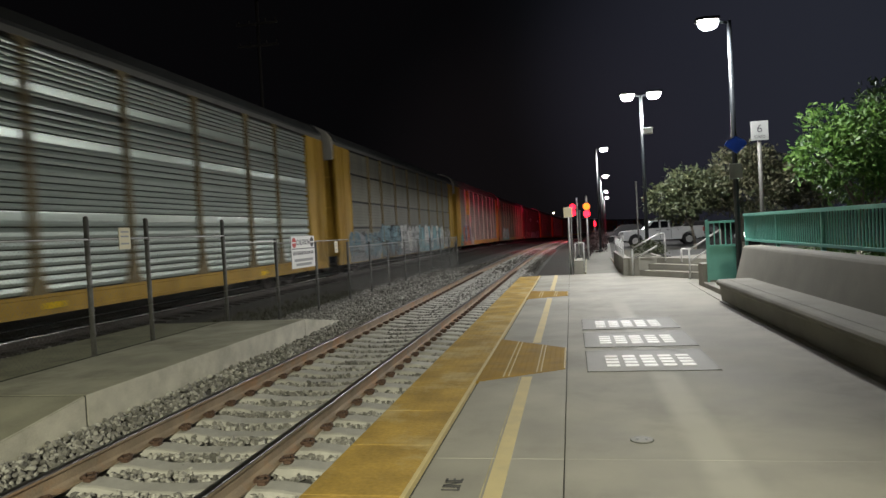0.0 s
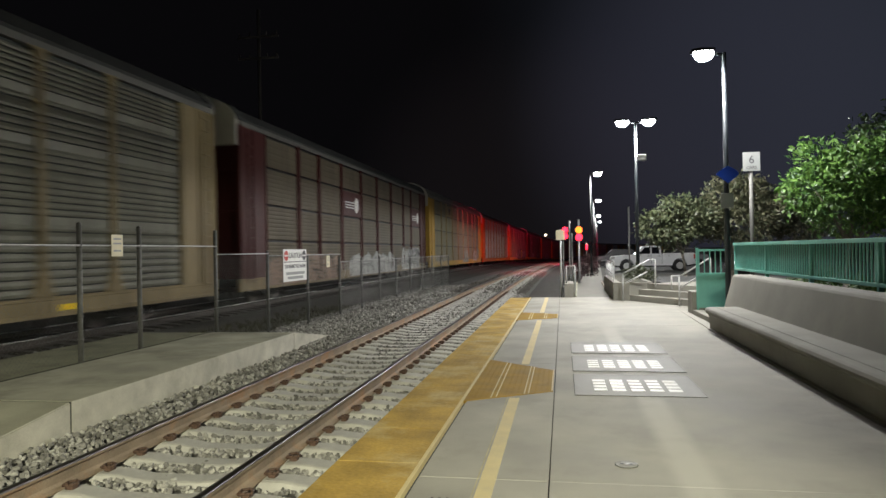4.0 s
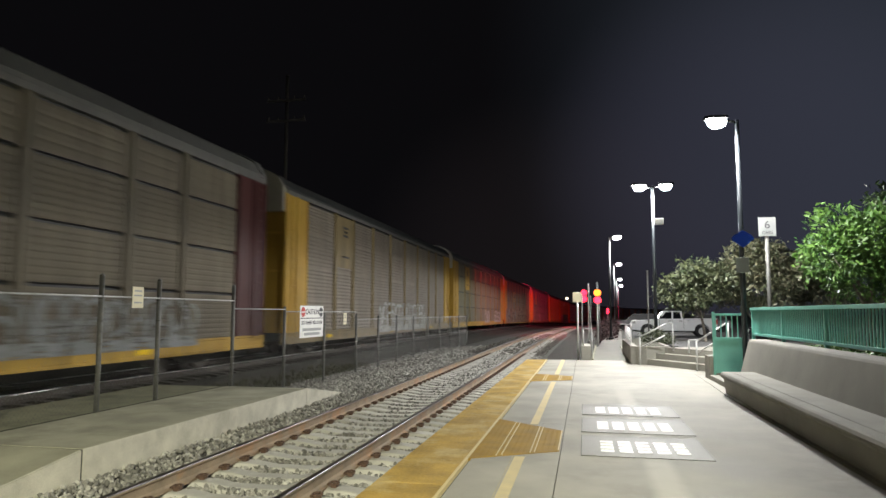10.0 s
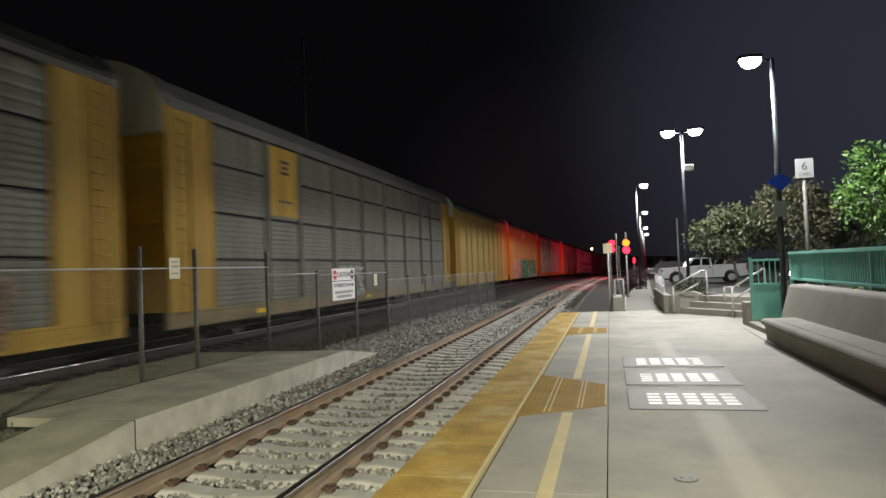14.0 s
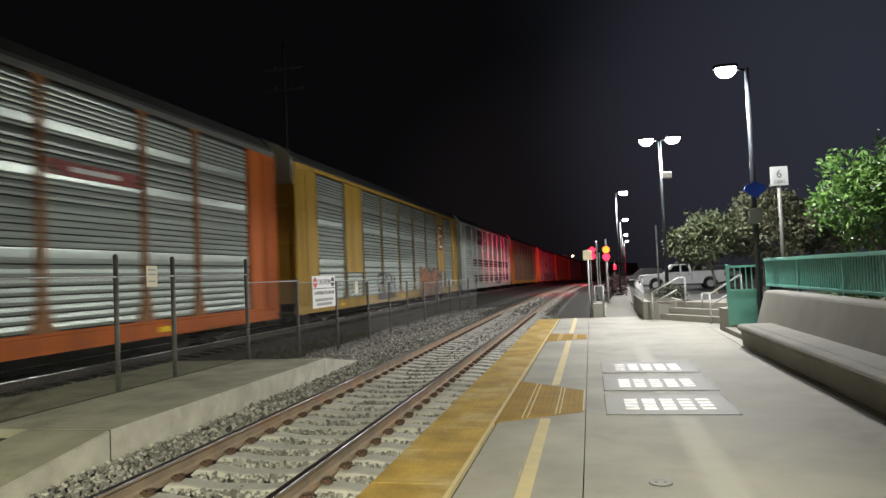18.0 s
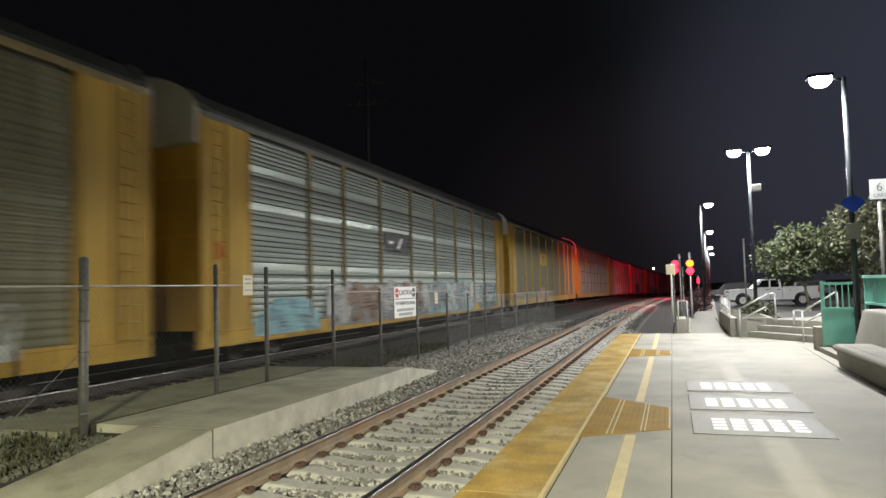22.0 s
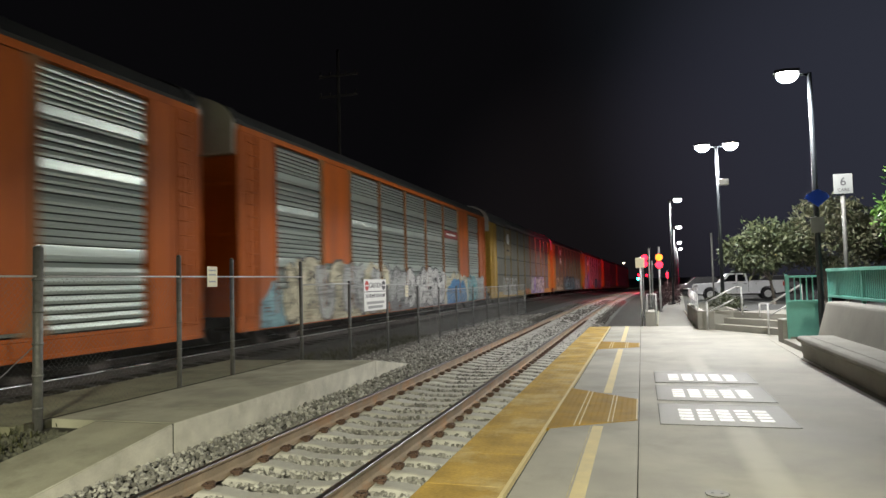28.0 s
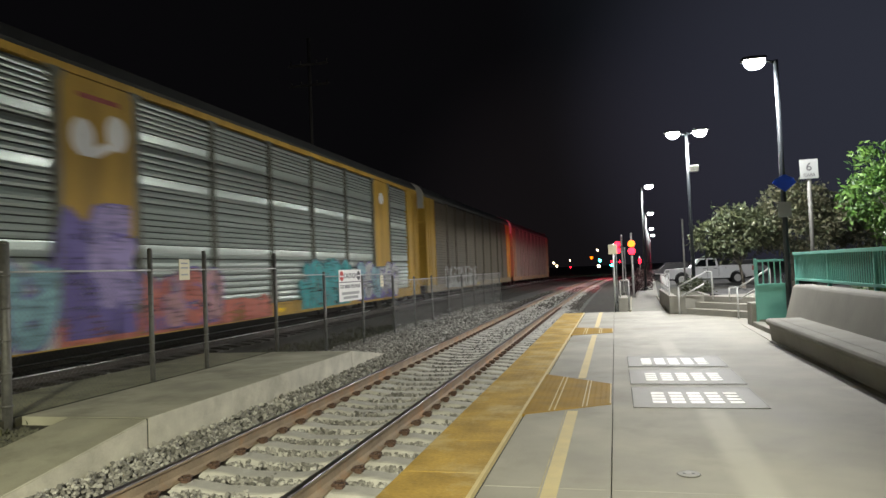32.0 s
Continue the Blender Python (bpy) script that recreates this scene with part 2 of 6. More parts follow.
# ---- mesh helpers ----
def mesh_of(name, bm, material):
    me = bpy.data.meshes.new(name)
    bm.to_mesh(me)
    bm.free()
    for m in material if isinstance(material, (list, tuple)) else (material,):
        me.materials.append(m)
    return me


def part(name, bm, material, parent=None, label="", at=None):
    """Links a bmesh (or a mesh) as one object, under a thing or a part if one is given."""
    me = bm if isinstance(bm, bpy.types.Mesh) else mesh_of(name, bm, material)
    ob = new(name, me)
    ob.parent = parent
    if at is not None:
        ob.matrix_basis = at
    if label:
        ob["label"] = label
    return ob


def empty(name, m, label, category, group="", kind=""):
    ob = new(name)
    ob.empty_display_size = 0.2
    ob.matrix_basis = m
    return tagged(ob, label, category, group, kind)


def box(bm, x0, x1, y0, y1, z0, z1, bevel=0.0, mat=0, m=None):
    vs = [bm.verts.new((x, y, z)) for z in (z0, z1) for y in (y0, y1) for x in (x0, x1)]
    fs = [bm.faces.new([vs[i] for i in q]) for q in ((0, 2, 3, 1), (4, 5, 7, 6), (0, 1, 5, 4), (2, 6, 7, 3), (0, 4, 6, 2), (1, 3, 7, 5))]
    for f in fs:
        f.material_index = mat
    if bevel:
        out = bmesh.ops.bevel(bm, geom=list({e for f in fs for e in f.edges}), offset=bevel, segments=2, affect="EDGES", profile=0.6)
        vs = list({v for f in out["faces"] for v in f.verts} | {v for v in vs if v.is_valid})
        for f in out["faces"]:
            f.material_index = mat
    if m is not None:
        for v in vs:
            v.co = m @ v.co
    return bm


def boxes(*args, bevel=0.0):
    bm = bmesh.new()
    for a in args:
        box(bm, *a, bevel=bevel)
    return bm


def tube(bm, a, b, r, seg=10, r2=None, mat=0, cap=True):
    a, b = Vector(a), Vector(b)
    d = b - a
    q = d.to_track_quat("Z", "Y")
    rings = []
    for p, rad in ((a, r), (b, r2 if r2 is not None else r)):
        rings.append([bm.verts.new(p + q @ Vector((rad * math.cos(k * math.tau / seg), rad * math.sin(k * math.tau / seg), 0))) for k in range(seg)])
    for k in range(seg):
        f = bm.faces.new((rings[0][k], rings[0][(k + 1) % seg], rings[1][(k + 1) % seg], rings[1][k]))
        f.smooth, f.material_index = True, mat
    if cap:
        bm.faces.new(rings[0][::-1]).material_index = mat
        bm.faces.new(rings[1]).material_index = mat
    return bm


def tubes(*segs, seg=10):
    bm = bmesh.new()
    for a, b, r in segs:
        tube(bm, a, b, r, seg)
    return bm


def prism(bm, outline, axis, lo, hi, mat=0):
    """An outline of (u, v) pulled along an axis: 'x' takes (y, z), 'y' takes (x, z), 'z' takes (x, y)."""
    def p(u, v, w):
        return {"x": (w, u, v), "y": (u, w, v), "z": (u, v, w)}[axis]
    a = [bm.verts.new(p(u, v, lo)) for u, v in outline]
    b = [bm.verts.new(p(u, v, hi)) for u, v in outline]
    n = len(a)
    for k in range(n):
        bm.faces.new((a[k], a[(k + 1) % n], b[(k + 1) % n], b[k])).material_index = mat
    bm.faces.new(a[::-1]).material_index = mat
    bm.faces.new(b).material_index = mat
    bmesh.ops.recalc_face_normals(bm, faces=bm.faces[:])
    return bm


def words(name, text, size, material, m, parent=None, label="", squeeze=1.0, thick=0.002):
    """Flat lettering as a mesh, centred on m."""
    cu = bpy.data.curves.new(name, "FONT")
    cu.body, cu.size, cu.align_x, cu.align_y, cu.extrude = text, size, "CENTER", "CENTER", thick
    tmp = bpy.data.objects.new(name, cu)
    me = bpy.data.meshes.new_from_object(tmp)
    bpy.data.objects.remove(tmp)
    bpy.data.curves.remove(cu)
    me.materials.clear()
    me.materials.append(material)
    me.transform(Matrix.Diagonal((squeeze, 1, 1, 1)))
    return part(name, me, material, parent, label, m)


# ---- ground, line and platforms ----
def ground_level(x, y):
    pts = [(-500, -1.1), (-60, -1.0), (-15, -0.8), (-13.2, -0.38), (-9.4, -0.36), (-8.7, -0.52), (-6.75, -0.45), (-5.0, -0.36), (-4.5, -0.445), (-2.1, -0.45), (-1.5, -0.50), (0.0, -0.40), (1.2, -0.22), (3.0, -0.22), (40, -0.3), (500, -0.5)]
    for (a, za), (b, zb) in zip(pts, pts[1:]):
        if a <= x <= b:
            return za + (zb - za) * (x - a) / (b - a) - drop(y)
    return -1.1


def make_ground():
    xs = [-500, -120, -60, -30, -20, -15, -14, -13.2, -12.3, -10.2, -9.4, -8.7, -7.6, -6.75, -5.9, -5.0, -4.4, -3.3, -2.2, -1.5, -0.8, 0, 0.6, 1.2, 2, 3, 5, 9, 15, 25, 40, 90, 200, 500]
    ys = [-200, -60, -30, -15, -5] + list(range(0, 40, 2)) + list(range(40, 120, 5)) + list(range(120, 320, 20)) + [400, 600, 1200, 3000]
    verts = [(x + drift(min(y, 320)), y, ground_level(x, y) + 0.02 * noise.noise(Vector((x * 0.9, y * 0.9, 0)))) for y in ys for x in xs]
    n = len(xs)
    faces = [(j * n + i, j * n + i + 1, (j + 1) * n + i + 1, (j + 1) * n + i) for j in range(len(ys) - 1) for i in range(n - 1)]
    me = bpy.data.meshes.new("ground")
    me.from_pydata(verts, [], faces)
    me.materials.append(BALLAST_BED)
    me.materials.append(GROUND)
    # darker faces stand in for shade beneath the train; also past the platform end
    for p in me.polygons:
        p.material_index = 1 if p.center.x - drift(min(p.center.y, 320)) < -7.0 or (p.center.y > 21 and p.center.x - drift(min(p.center.y, 320)) > -1.6) else 0
    tagged(new("ground", me), "dark ballast and bare earth under the lines", "ground", kind="structure")


make_ground()


def track_y(far=260):
    return [-40, -20, 0, 12, 25] + list(range(30, far + 1, 6))


def sweep(outline, centre, z, ys):
    """Pulls an (x, z) outline along the line's run; gives a bmesh."""
    bm = bmesh.new()
    rings = []
    for y in ys:
        rings.append([bm.verts.new((centre + u + drift(y), y, z + v - drop(y))) for u, v in outline])
    n = len(outline)
    for a, b in zip(rings, rings[1:]):
        for k in range(n):
            bm.faces.new((a[k], a[(k + 1) % n], b[(k + 1) % n], b[k]))
    bm.faces.new(rings[0])
    bm.faces.new(rings[-1][::-1])
    bmesh.ops.recalc_face_normals(bm, faces=bm.faces[:])
    return bm


RAIL_OUTLINE = [(-0.037, -0.016), (-0.0355, -0.009), (-0.031, -0.004), (-0.024, -0.001), (0.0, 0.0), (0.024, -0.001), (0.031, -0.004), (0.0355, -0.009), (0.037, -0.016), (0.037, -0.035), (0.012, -0.05), (0.010, -0.13), (0.03, -0.15), (0.07, -0.165), (0.07, -0.18), (-0.07, -0.18), (-0.07, -0.165), (-0.03, -0.15), (-0.010, -0.13), (-0.012, -0.05), (-0.037, -0.035)]


STEEL_BRIGHT = node_mat("bright_rail_head", (0.75, 0.74, 0.72), 0.30, 1.0, vary=0.1, scale=4, bump=0.0, stretch=(1, 0.05, 1))
# rail sides coloured dark to imitate the shade under the train
STEEL_DARK = node_mat("shaded_rail_side", (0.05, 0.042, 0.036), 0.8, vary=0.3, scale=3)


def make_track(name, centre, z, label):
    track = empty(name, Matrix(), label, "railway track", kind="structure")
    for side in (-0.7525, 0.7525):
        bm = sweep(RAIL_OUTLINE, centre + side, z, track_y())
        for f in bm.faces:
            c = f.calc_center_median()
            off = c.z - (z - drop(c.y))
            f.material_index = 1 if off > -0.02 else 0
            f.smooth = f.material_index == 1
        part("rail", bm, [STEEL_RUST, STEEL_HEAD] if centre > -5 else [STEEL_DARK, STEEL_BRIGHT], track, "rusty steel rail with a polished head")
    return track


TRACK_NEAR = make_track("track_near", TRACK_1, RAIL, "near railway track on concrete ties in grey ballast")
TRACK_OTHER = make_track("track_far", TRACK_2, RAIL_FAR, "far railway track that carries the freight train")


# ---- platform ----
EDGE, STRIP, JOIN = -1.635, -1.015, -0.132
END_Y, BACK_Y = 21.45, -14.0


def platform_body():
    bm = bmesh.new()
    outline = [(EDGE + 0.03, BACK_Y), (7.0, BACK_Y), (7.0, 13.4), (3.3, 15.6), (3.3, 18.3), (1.9, 20.3), (1.42, 20.3), (1.42, END_Y), (EDGE + 0.03, END_Y)]
    prism(bm, outline, "z", -0.7, -0.03)
    ob = part("platform", bm, JOINT)
    return tagged(ob, "pale concrete station platform with yellow edge strip", "platform", kind="structure")


PLATFORM = platform_body()


def paving_panels():
    """Cast slabs between the joints."""
    g = 0.004
    cross = [BACK_Y, -9.2, -4.6, 0.0, 4.54, 9.1, 13.6, 18.1, END_Y]
    for y0, y1 in zip(cross, cross[1:]):
        bm = bmesh.new()
        box(bm, STRIP + 0.032, JOIN - g, y0 + g * 0.6, y1 - g * 0.6, -0.2, 0, 0.003)
        part("paving_panel", bm, CONCRETE, PLATFORM)
        if y1 <= 13.7:
            for x0, x1 in ((JOIN, 2.56),):
                bm = bmesh.new()
                box(bm, x0 + g, x1 - g, y0 + g * 0.3, y1 - g * 0.3, -0.2, 0, 0.0015)
                part("paving_panel", bm, CONCRETE_STREAKED, PLATFORM)
    bm = bmesh.new()
    prism(bm, [(JOIN + g, 13.6 + g), (2.56, 13.6 + g), (2.7, 18.1 - g), (JOIN + g, 18.1 - g)], "z", -0.2, 0)
    part("paving_panel", bm, CONCRETE_STREAKED, PLATFORM)
    bm = bmesh.new()
    prism(bm, [(JOIN + g, 18.1 + g), (3.1, 18.1 + g), (1.9, 20.25), (1.42, 20.25), (1.42, END_Y), (JOIN + g, END_Y)], "z", -0.2, 0)
    part("paving_panel", bm, CONCRETE, PLATFORM)
    bm = bmesh.new()
    prism(bm, [(2.562, 13.0), (3.6, 13.0), (3.3, 15.6), (3.3, 18.2), (2.702, 18.095)], "z", -0.2, -0.001)
    part("paving_panel", bm, CONCRETE, PLATFORM)


def tactile_mesh(w, h, pitch, material, name):
    """A tile with rows of small domes."""
    bm = bmesh.new()
    box(bm, 0, w, 0, h, -0.05, 0.004, 0.003)
    nx, ny = int(w / pitch), int(h / pitch)
    for i in range(nx):
        for j in range(ny):
            x, y = (i + 0.5) * w / nx, (j + 0.5) * h / ny
            lo = [bm.verts.new((x + 0.016 * a, y + 0.016 * b, 0.0045)) for a, b in ((1, 1), (-1, 1), (-1, -1), (1, -1))]
            hi = [bm.verts.new((x + 0.007 * a, y + 0.007 * b, 0.0062)) for a, b in ((1, 1), (-1, 1), (-1, -1), (1, -1))]
            for k in range(4):
                bm.faces.new((lo[k], lo[(k + 1) % 4], hi[(k + 1) % 4], hi[k]))
            bm.faces.new(hi)
    return mesh_of(name, bm, material)


def tactile_strip():
    tile = tactile_mesh(STRIP - EDGE - 0.03, 0.914, 0.06, TACTILE, "tactile_tile")
    y = -13.6
    while y < END_Y - 0.5:
        part("tactile_tile", tile, None, PLATFORM, at=Matrix.Translation((EDGE, y, 0)))
        y += 0.92
    bm = bmesh.new()
    box(bm, STRIP - 0.028, STRIP + 0.002, -13.6, END_Y, -0.05, 0.009, 0.003)
    part("edge_trim", bm, LINE_PAINT, PLATFORM, "pale worn trim along the yellow strip")
    bm = bmesh.new()
    box(bm, EDGE - 0.015, EDGE + 0.028, -13.6, END_Y, -0.16, -0.004, 0.01)
    part("nosing", bm, CONCRETE_OLD, PLATFORM)


def tab(y0, y1, y2, y3):
    """Yellow boarding tab: y0..y3 at the strip, y1..y2 at its tip."""
    bm = bmesh.new()
    x0, x1 = STRIP + 0.004, JOIN - 0.015
    prism(bm, [(x0, y0), (x1, y1), (x1, y2), (x0, y3)], "z", -0.02, 0.006)
    pitch = 0.06
    nx = int((x1 - x0) / pitch)
    for i in range(nx):
        x = x0 + (i + 0.5) * pitch
        f = (x - x0) / (x1 - x0)
        a, b = y0 + (y1 - y0) * f + 0.03, y3 + (y2 - y3) * f - 0.03
        n = int((b - a) / pitch)
        for j in range(n):
            y = a + (j + 0.5) * (b - a) / n
            lo = [bm.verts.new((x + 0.014 * p, y + 0.014 * q, 0.0065)) for p, q in ((1, 1), (-1, 1), (-1, -1), (1, -1))]
            hi = [bm.verts.new((x + 0.008 * p, y + 0.008 * q, 0.0085)) for p, q in ((1, 1), (-1, 1), (-1, -1), (1, -1))]
            for k in range(4):
                bm.faces.new((lo[k], lo[(k + 1) % 4], hi[(k + 1) % 4], hi[k]))
            bm.faces.new(hi)
    ob = part("boarding_tab", bm, TACTILE_DARK, PLATFORM, "ochre tactile boarding tab")
    for x in (-0.765, -0.715, -0.442, -0.4, JOIN - 0.03):
        f = (x - x0) / (x1 - x0)
        bm = bmesh.new()
        box(bm, x, x + 0.012, y0 + (y1 - y0) * f + 0.02, y3 + (y2 - y3) * f - 0.02, 0.006, 0.0135)
        part("pale_line", bm, LINE_PAINT, ob)


def yellow_line():
    for a, b in ((-13, 6.98), (9.0, 14.6), (16.3, END_Y - 0.05)):
        part("painted_line", boxes((-0.575, -0.472, a, b, -0.01, 0.004)), LINE_PAINT, PLATFORM, "cream painted waiting line")
    part("old_line", boxes((-0.597, -0.589, -13, 6.98, -0.01, 0.002)), OLD_LINE_PAINT, PLATFORM, "worn sliver of an older cream line")


def hatch(x0, x1, y0, y1, px0, px1, py0, py1):
    h = empty("access_hatch", Matrix(), "grey hatch plate with rows of pale tread patches", "hatch", "hatches in the platform")
    bm = bmesh.new()
    prism(bm, [(x0 - 0.006, y0 - 0.007), (x1 + 0.006, y0 - 0.007), (x1 + 0.006, y1 + 0.007), (x0 - 0.006, y1 + 0.007)], "z", -0.01, 0.003)
    part("frame", bm, JOINT, h)
    bm = bmesh.new()
    box(bm, x0, x1, y0, y1, -0.01, 0.007, 0.002)
    part("plate", bm, HATCH, h)
    n = 5
    w = (px1 - px0) / (n - 1 + 0.72)
    for i in range(n):
        for j in range(4):
            hh = (py1 - py0) / 4
            bm = bmesh.new()
            box(bm, px0 + i * w, px0 + i * w + w * 0.72, py0 + j * hh, py0 + j * hh + hh * 0.66, 0.006, 0.012, 0.002)
            part("tread_patch", bm, GRATE, h)


paving_panels()
tactile_strip()
tab(6.78, 7.33, 8.57, 9.33)
tab(14.55, 15.0, 15.91, 16.35)
yellow_line()
hatch(0.08, 1.36, 7.17, 8.33, 0.28, 1.17, 7.38, 8.04)
hatch(0.08, 1.39, 8.56, 9.72, 0.27, 1.17, 8.78, 9.42)
hatch(0.08, 1.40, 10.0, 11.1, 0.27, 1.17, 10.18, 10.86)


def drain_cover():
    d = empty("drain_cover", Matrix.Translation((0.385, 4.94, 0)), "small round metal drain cover in the platform", "drain cover")
    bm = bmesh.new()
    tube(bm, (0, 0, -0.02), (0, 0, 0.004), 0.079, 20)
    part("rim", bm, JOINT, d)
    bm = bmesh.new()
    tube(bm, (0, 0, -0.02), (0, 0, 0.007), 0.074, 20)
    part("lid", bm, HATCH, d)
    for x in (-0.03, 0.03):
        bm = bmesh.new()
        tube(bm, (x, 0, 0), (x, 0, 0.009), 0.011, 8)
        part("bolt", bm, BLACK, d)


drain_cover()
words("stencil_word", "LINE", 0.155, INK, pose(-0.77, 4.07, 0.003, 0, 0, 90), PLATFORM, "worn stencilled word on the concrete", 0.62)


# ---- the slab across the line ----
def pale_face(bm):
    """Gives the cast face towards the track its own, paler concrete."""
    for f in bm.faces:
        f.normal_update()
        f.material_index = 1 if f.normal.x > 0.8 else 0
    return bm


def opposite_slab():
    s = empty("opposite_slab", Matrix(), "low weathered concrete slab with ramped ends across the track", "platform", kind="structure")
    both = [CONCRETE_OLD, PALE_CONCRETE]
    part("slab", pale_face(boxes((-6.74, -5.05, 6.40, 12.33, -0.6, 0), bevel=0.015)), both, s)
    part("back_slab", boxes((-8.3, -6.82, 5.95, 12.36, -0.6, -0.012), bevel=0.012), MOSSY_CONCRETE, s, "mossy concrete slab behind the fence")
    part("dirt_joint", boxes((-6.82, -6.742, 6.1, 12.33, -0.5, -0.004)), SOIL, s, "dirt and moss along the foot of the fence")
    bm = bmesh.new()
    prism(bm, [(6.385, -0.004), (6.385, -0.6), (2.2, -0.85), (2.2, -0.56)], "x", -6.10, -5.05)
    bmesh.ops.bevel(bm, geom=bm.edges[:], offset=0.012, segments=2, affect="EDGES")
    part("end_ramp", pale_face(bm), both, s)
    part("joint_filler", boxes((-6.10, -5.056, 6.3855, 6.3995, -0.5, -0.007)), JOINT, s)
    bm = bmesh.new()
    prism(bm, [(12.345, -0.004), (12.345, -0.6), (14.8, -0.7), (14.8, -0.37)], "x", -6.2, -5.06)
    bmesh.ops.bevel(bm, geom=bm.edges[:], offset=0.012, segments=2, affect="EDGES")
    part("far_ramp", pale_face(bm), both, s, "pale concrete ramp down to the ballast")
    part("kerb_stub", boxes((-8.9, -7.35, 5.2, 5.9, -0.6, -0.06), bevel=0.03), CONCRETE_OLD, s, "worn concrete stub beside the gravel")
    bm = bmesh.new()
    prism(bm, [(6.39, -0.10), (6.39, -0.6), (1.5, -0.8), (1.5, -0.5), (4.5, -0.22)], "x", -9.0, -6.11)
    part("gravel_bank", bm, GROUND, s, "dark dirt bank beside the ramp")
    return s


opposite_slab()


# ---- the freight train ----
CAR, SPEED = 29.338, 24.125
CAR_LONG, HALF = 27.9, 1.55
Z_SILL, Z_DECK, Z_TOP, Z_ROOF = 0.50, 0.86, 5.72, 6.42     # above the rail
BAYS = [0.0, 1.95, 4.74, 6.88, 9.68, 12.62, 15.45, 18.38, 21.32, 23.41, 26.05, 27.9]
MARKS = [0.0, 1.15, 4.02, 6.07, 9.07, 12.12, 15.17, 18.17, 21.17, 23.12, 26.2, 27.35]     # the scale that plates and paint are given in


def paint(name, colour, rough=0.6, metal=0.0, **k):
    k = {"vary": 0.2, "scale": 1.3, "fine": 40, "bump": 0.02, "stain": 0.45, "stain_colour": tuple(c * 0.5 for c in colour), "stretch": (1, 1.6, 0.3), "spec": 0.16, **k}
    return node_mat(name, colour, rough, metal, **k)


YELLOW = paint("freight_yellow", (0.43, 0.27, 0.048), 0.6, vary=0.32, stain=0.6, stain_colour=(0.19, 0.10, 0.02))
TAN = paint("faded_tan", (0.215, 0.168, 0.085), 0.5, vary=0.35, stain=0.6)
ORANGE = paint("freight_orange", (0.44, 0.105, 0.012), 0.6, vary=0.32, stain=0.7, stain_colour=(0.28, 0.08, 0.03))
FADED_ORANGE = paint("faded_orange", (0.31, 0.15, 0.065), 0.6, vary=0.3, stain=0.6)
OCHRE = paint("faded_ochre", (0.30, 0.20, 0.075), 0.5, vary=0.3, stain=0.5)
RUST_END = paint("rust_brown_end", (0.20, 0.095, 0.035), 0.6, vary=0.3, stain=0.6)
MAROON = paint("freight_maroon", (0.06, 0.016, 0.014), 0.5)
SILVER = paint("galvanised_sheet", (0.37, 0.425, 0.375), 0.37, 0.5, spec=0.5, vary=0.25, scale=1.6, fine=9, bump=0.2, stain=0.4, stain_colour=(0.22, 0.23, 0.21), rnd=0.12, stretch=(1, 0.07, 2.6))
GREY_SHEET = paint("grey_steel_sheet", (0.142, 0.142, 0.110), 0.48, 0.1, vary=0.4, stain=0.7, stain_colour=(0.085, 0.08, 0.063), rnd=0.07)
DULL_SHEET = paint("dull_olive_sheet", (0.152, 0.142, 0.085), 0.5, 0.05, vary=0.4, stain=0.7, stain_colour=(0.09, 0.083, 0.053), rnd=0.07)
PALE_SHEET = paint("pale_green_grey_sheet", (0.205, 0.23, 0.19), 0.45, 0.35, vary=0.25, stain=0.5, stain_colour=(0.17, 0.175, 0.13), rnd=0.07)
BROWN_SHEET = paint("dull_brown_sheet", (0.120, 0.103, 0.072), 0.55, 0.15, vary=0.4, stain=0.45, stain_colour=(0.075, 0.063, 0.047), rnd=0.07)
TAUPE_SHEET = paint("taupe_sheet", (0.20, 0.175, 0.14), 0.5, 0.05, vary=0.3, stain=0.6, stain_colour=(0.14, 0.12, 0.095), rnd=0.07)
YELLOW_SHEET = paint("yellow_sheet", (0.40, 0.27, 0.055), 0.5, stain_colour=(0.30, 0.24, 0.12), rnd=0.06)
WHITE_SHEET = paint("white_sheet", (0.40, 0.43, 0.39), 0.4, 0.4, vary=0.12, scale=1.6, fine=9, bump=0, stain=0.3, stain_colour=(0.34, 0.34, 0.31), rnd=0.06, stretch=(1, 0.07, 2.6))
# dark tone that stands in for shade inside the slots
SLOT_SHADE = paint("shaded_slot_steel", (0.075, 0.083, 0.078), 0.7, 0.2)
ROOF = paint("grey_roof_sheet", (0.05, 0.052, 0.05), 0.7, 0.2)
ROOF_PALE = paint("pale_roof_sheet", (0.13, 0.13, 0.12), 0.65, 0.2)
GABLE = paint("pale_end_sheet", (0.42, 0.41, 0.36), 0.6, 0.1)
UNDER = paint("undercarriage_black", (0.018, 0.017, 0.016), 0.8, stain=0.2)
WHEEL = node_mat("wheel_steel", (0.10, 0.085, 0.075), 0.5, 0.7, vary=0.3)


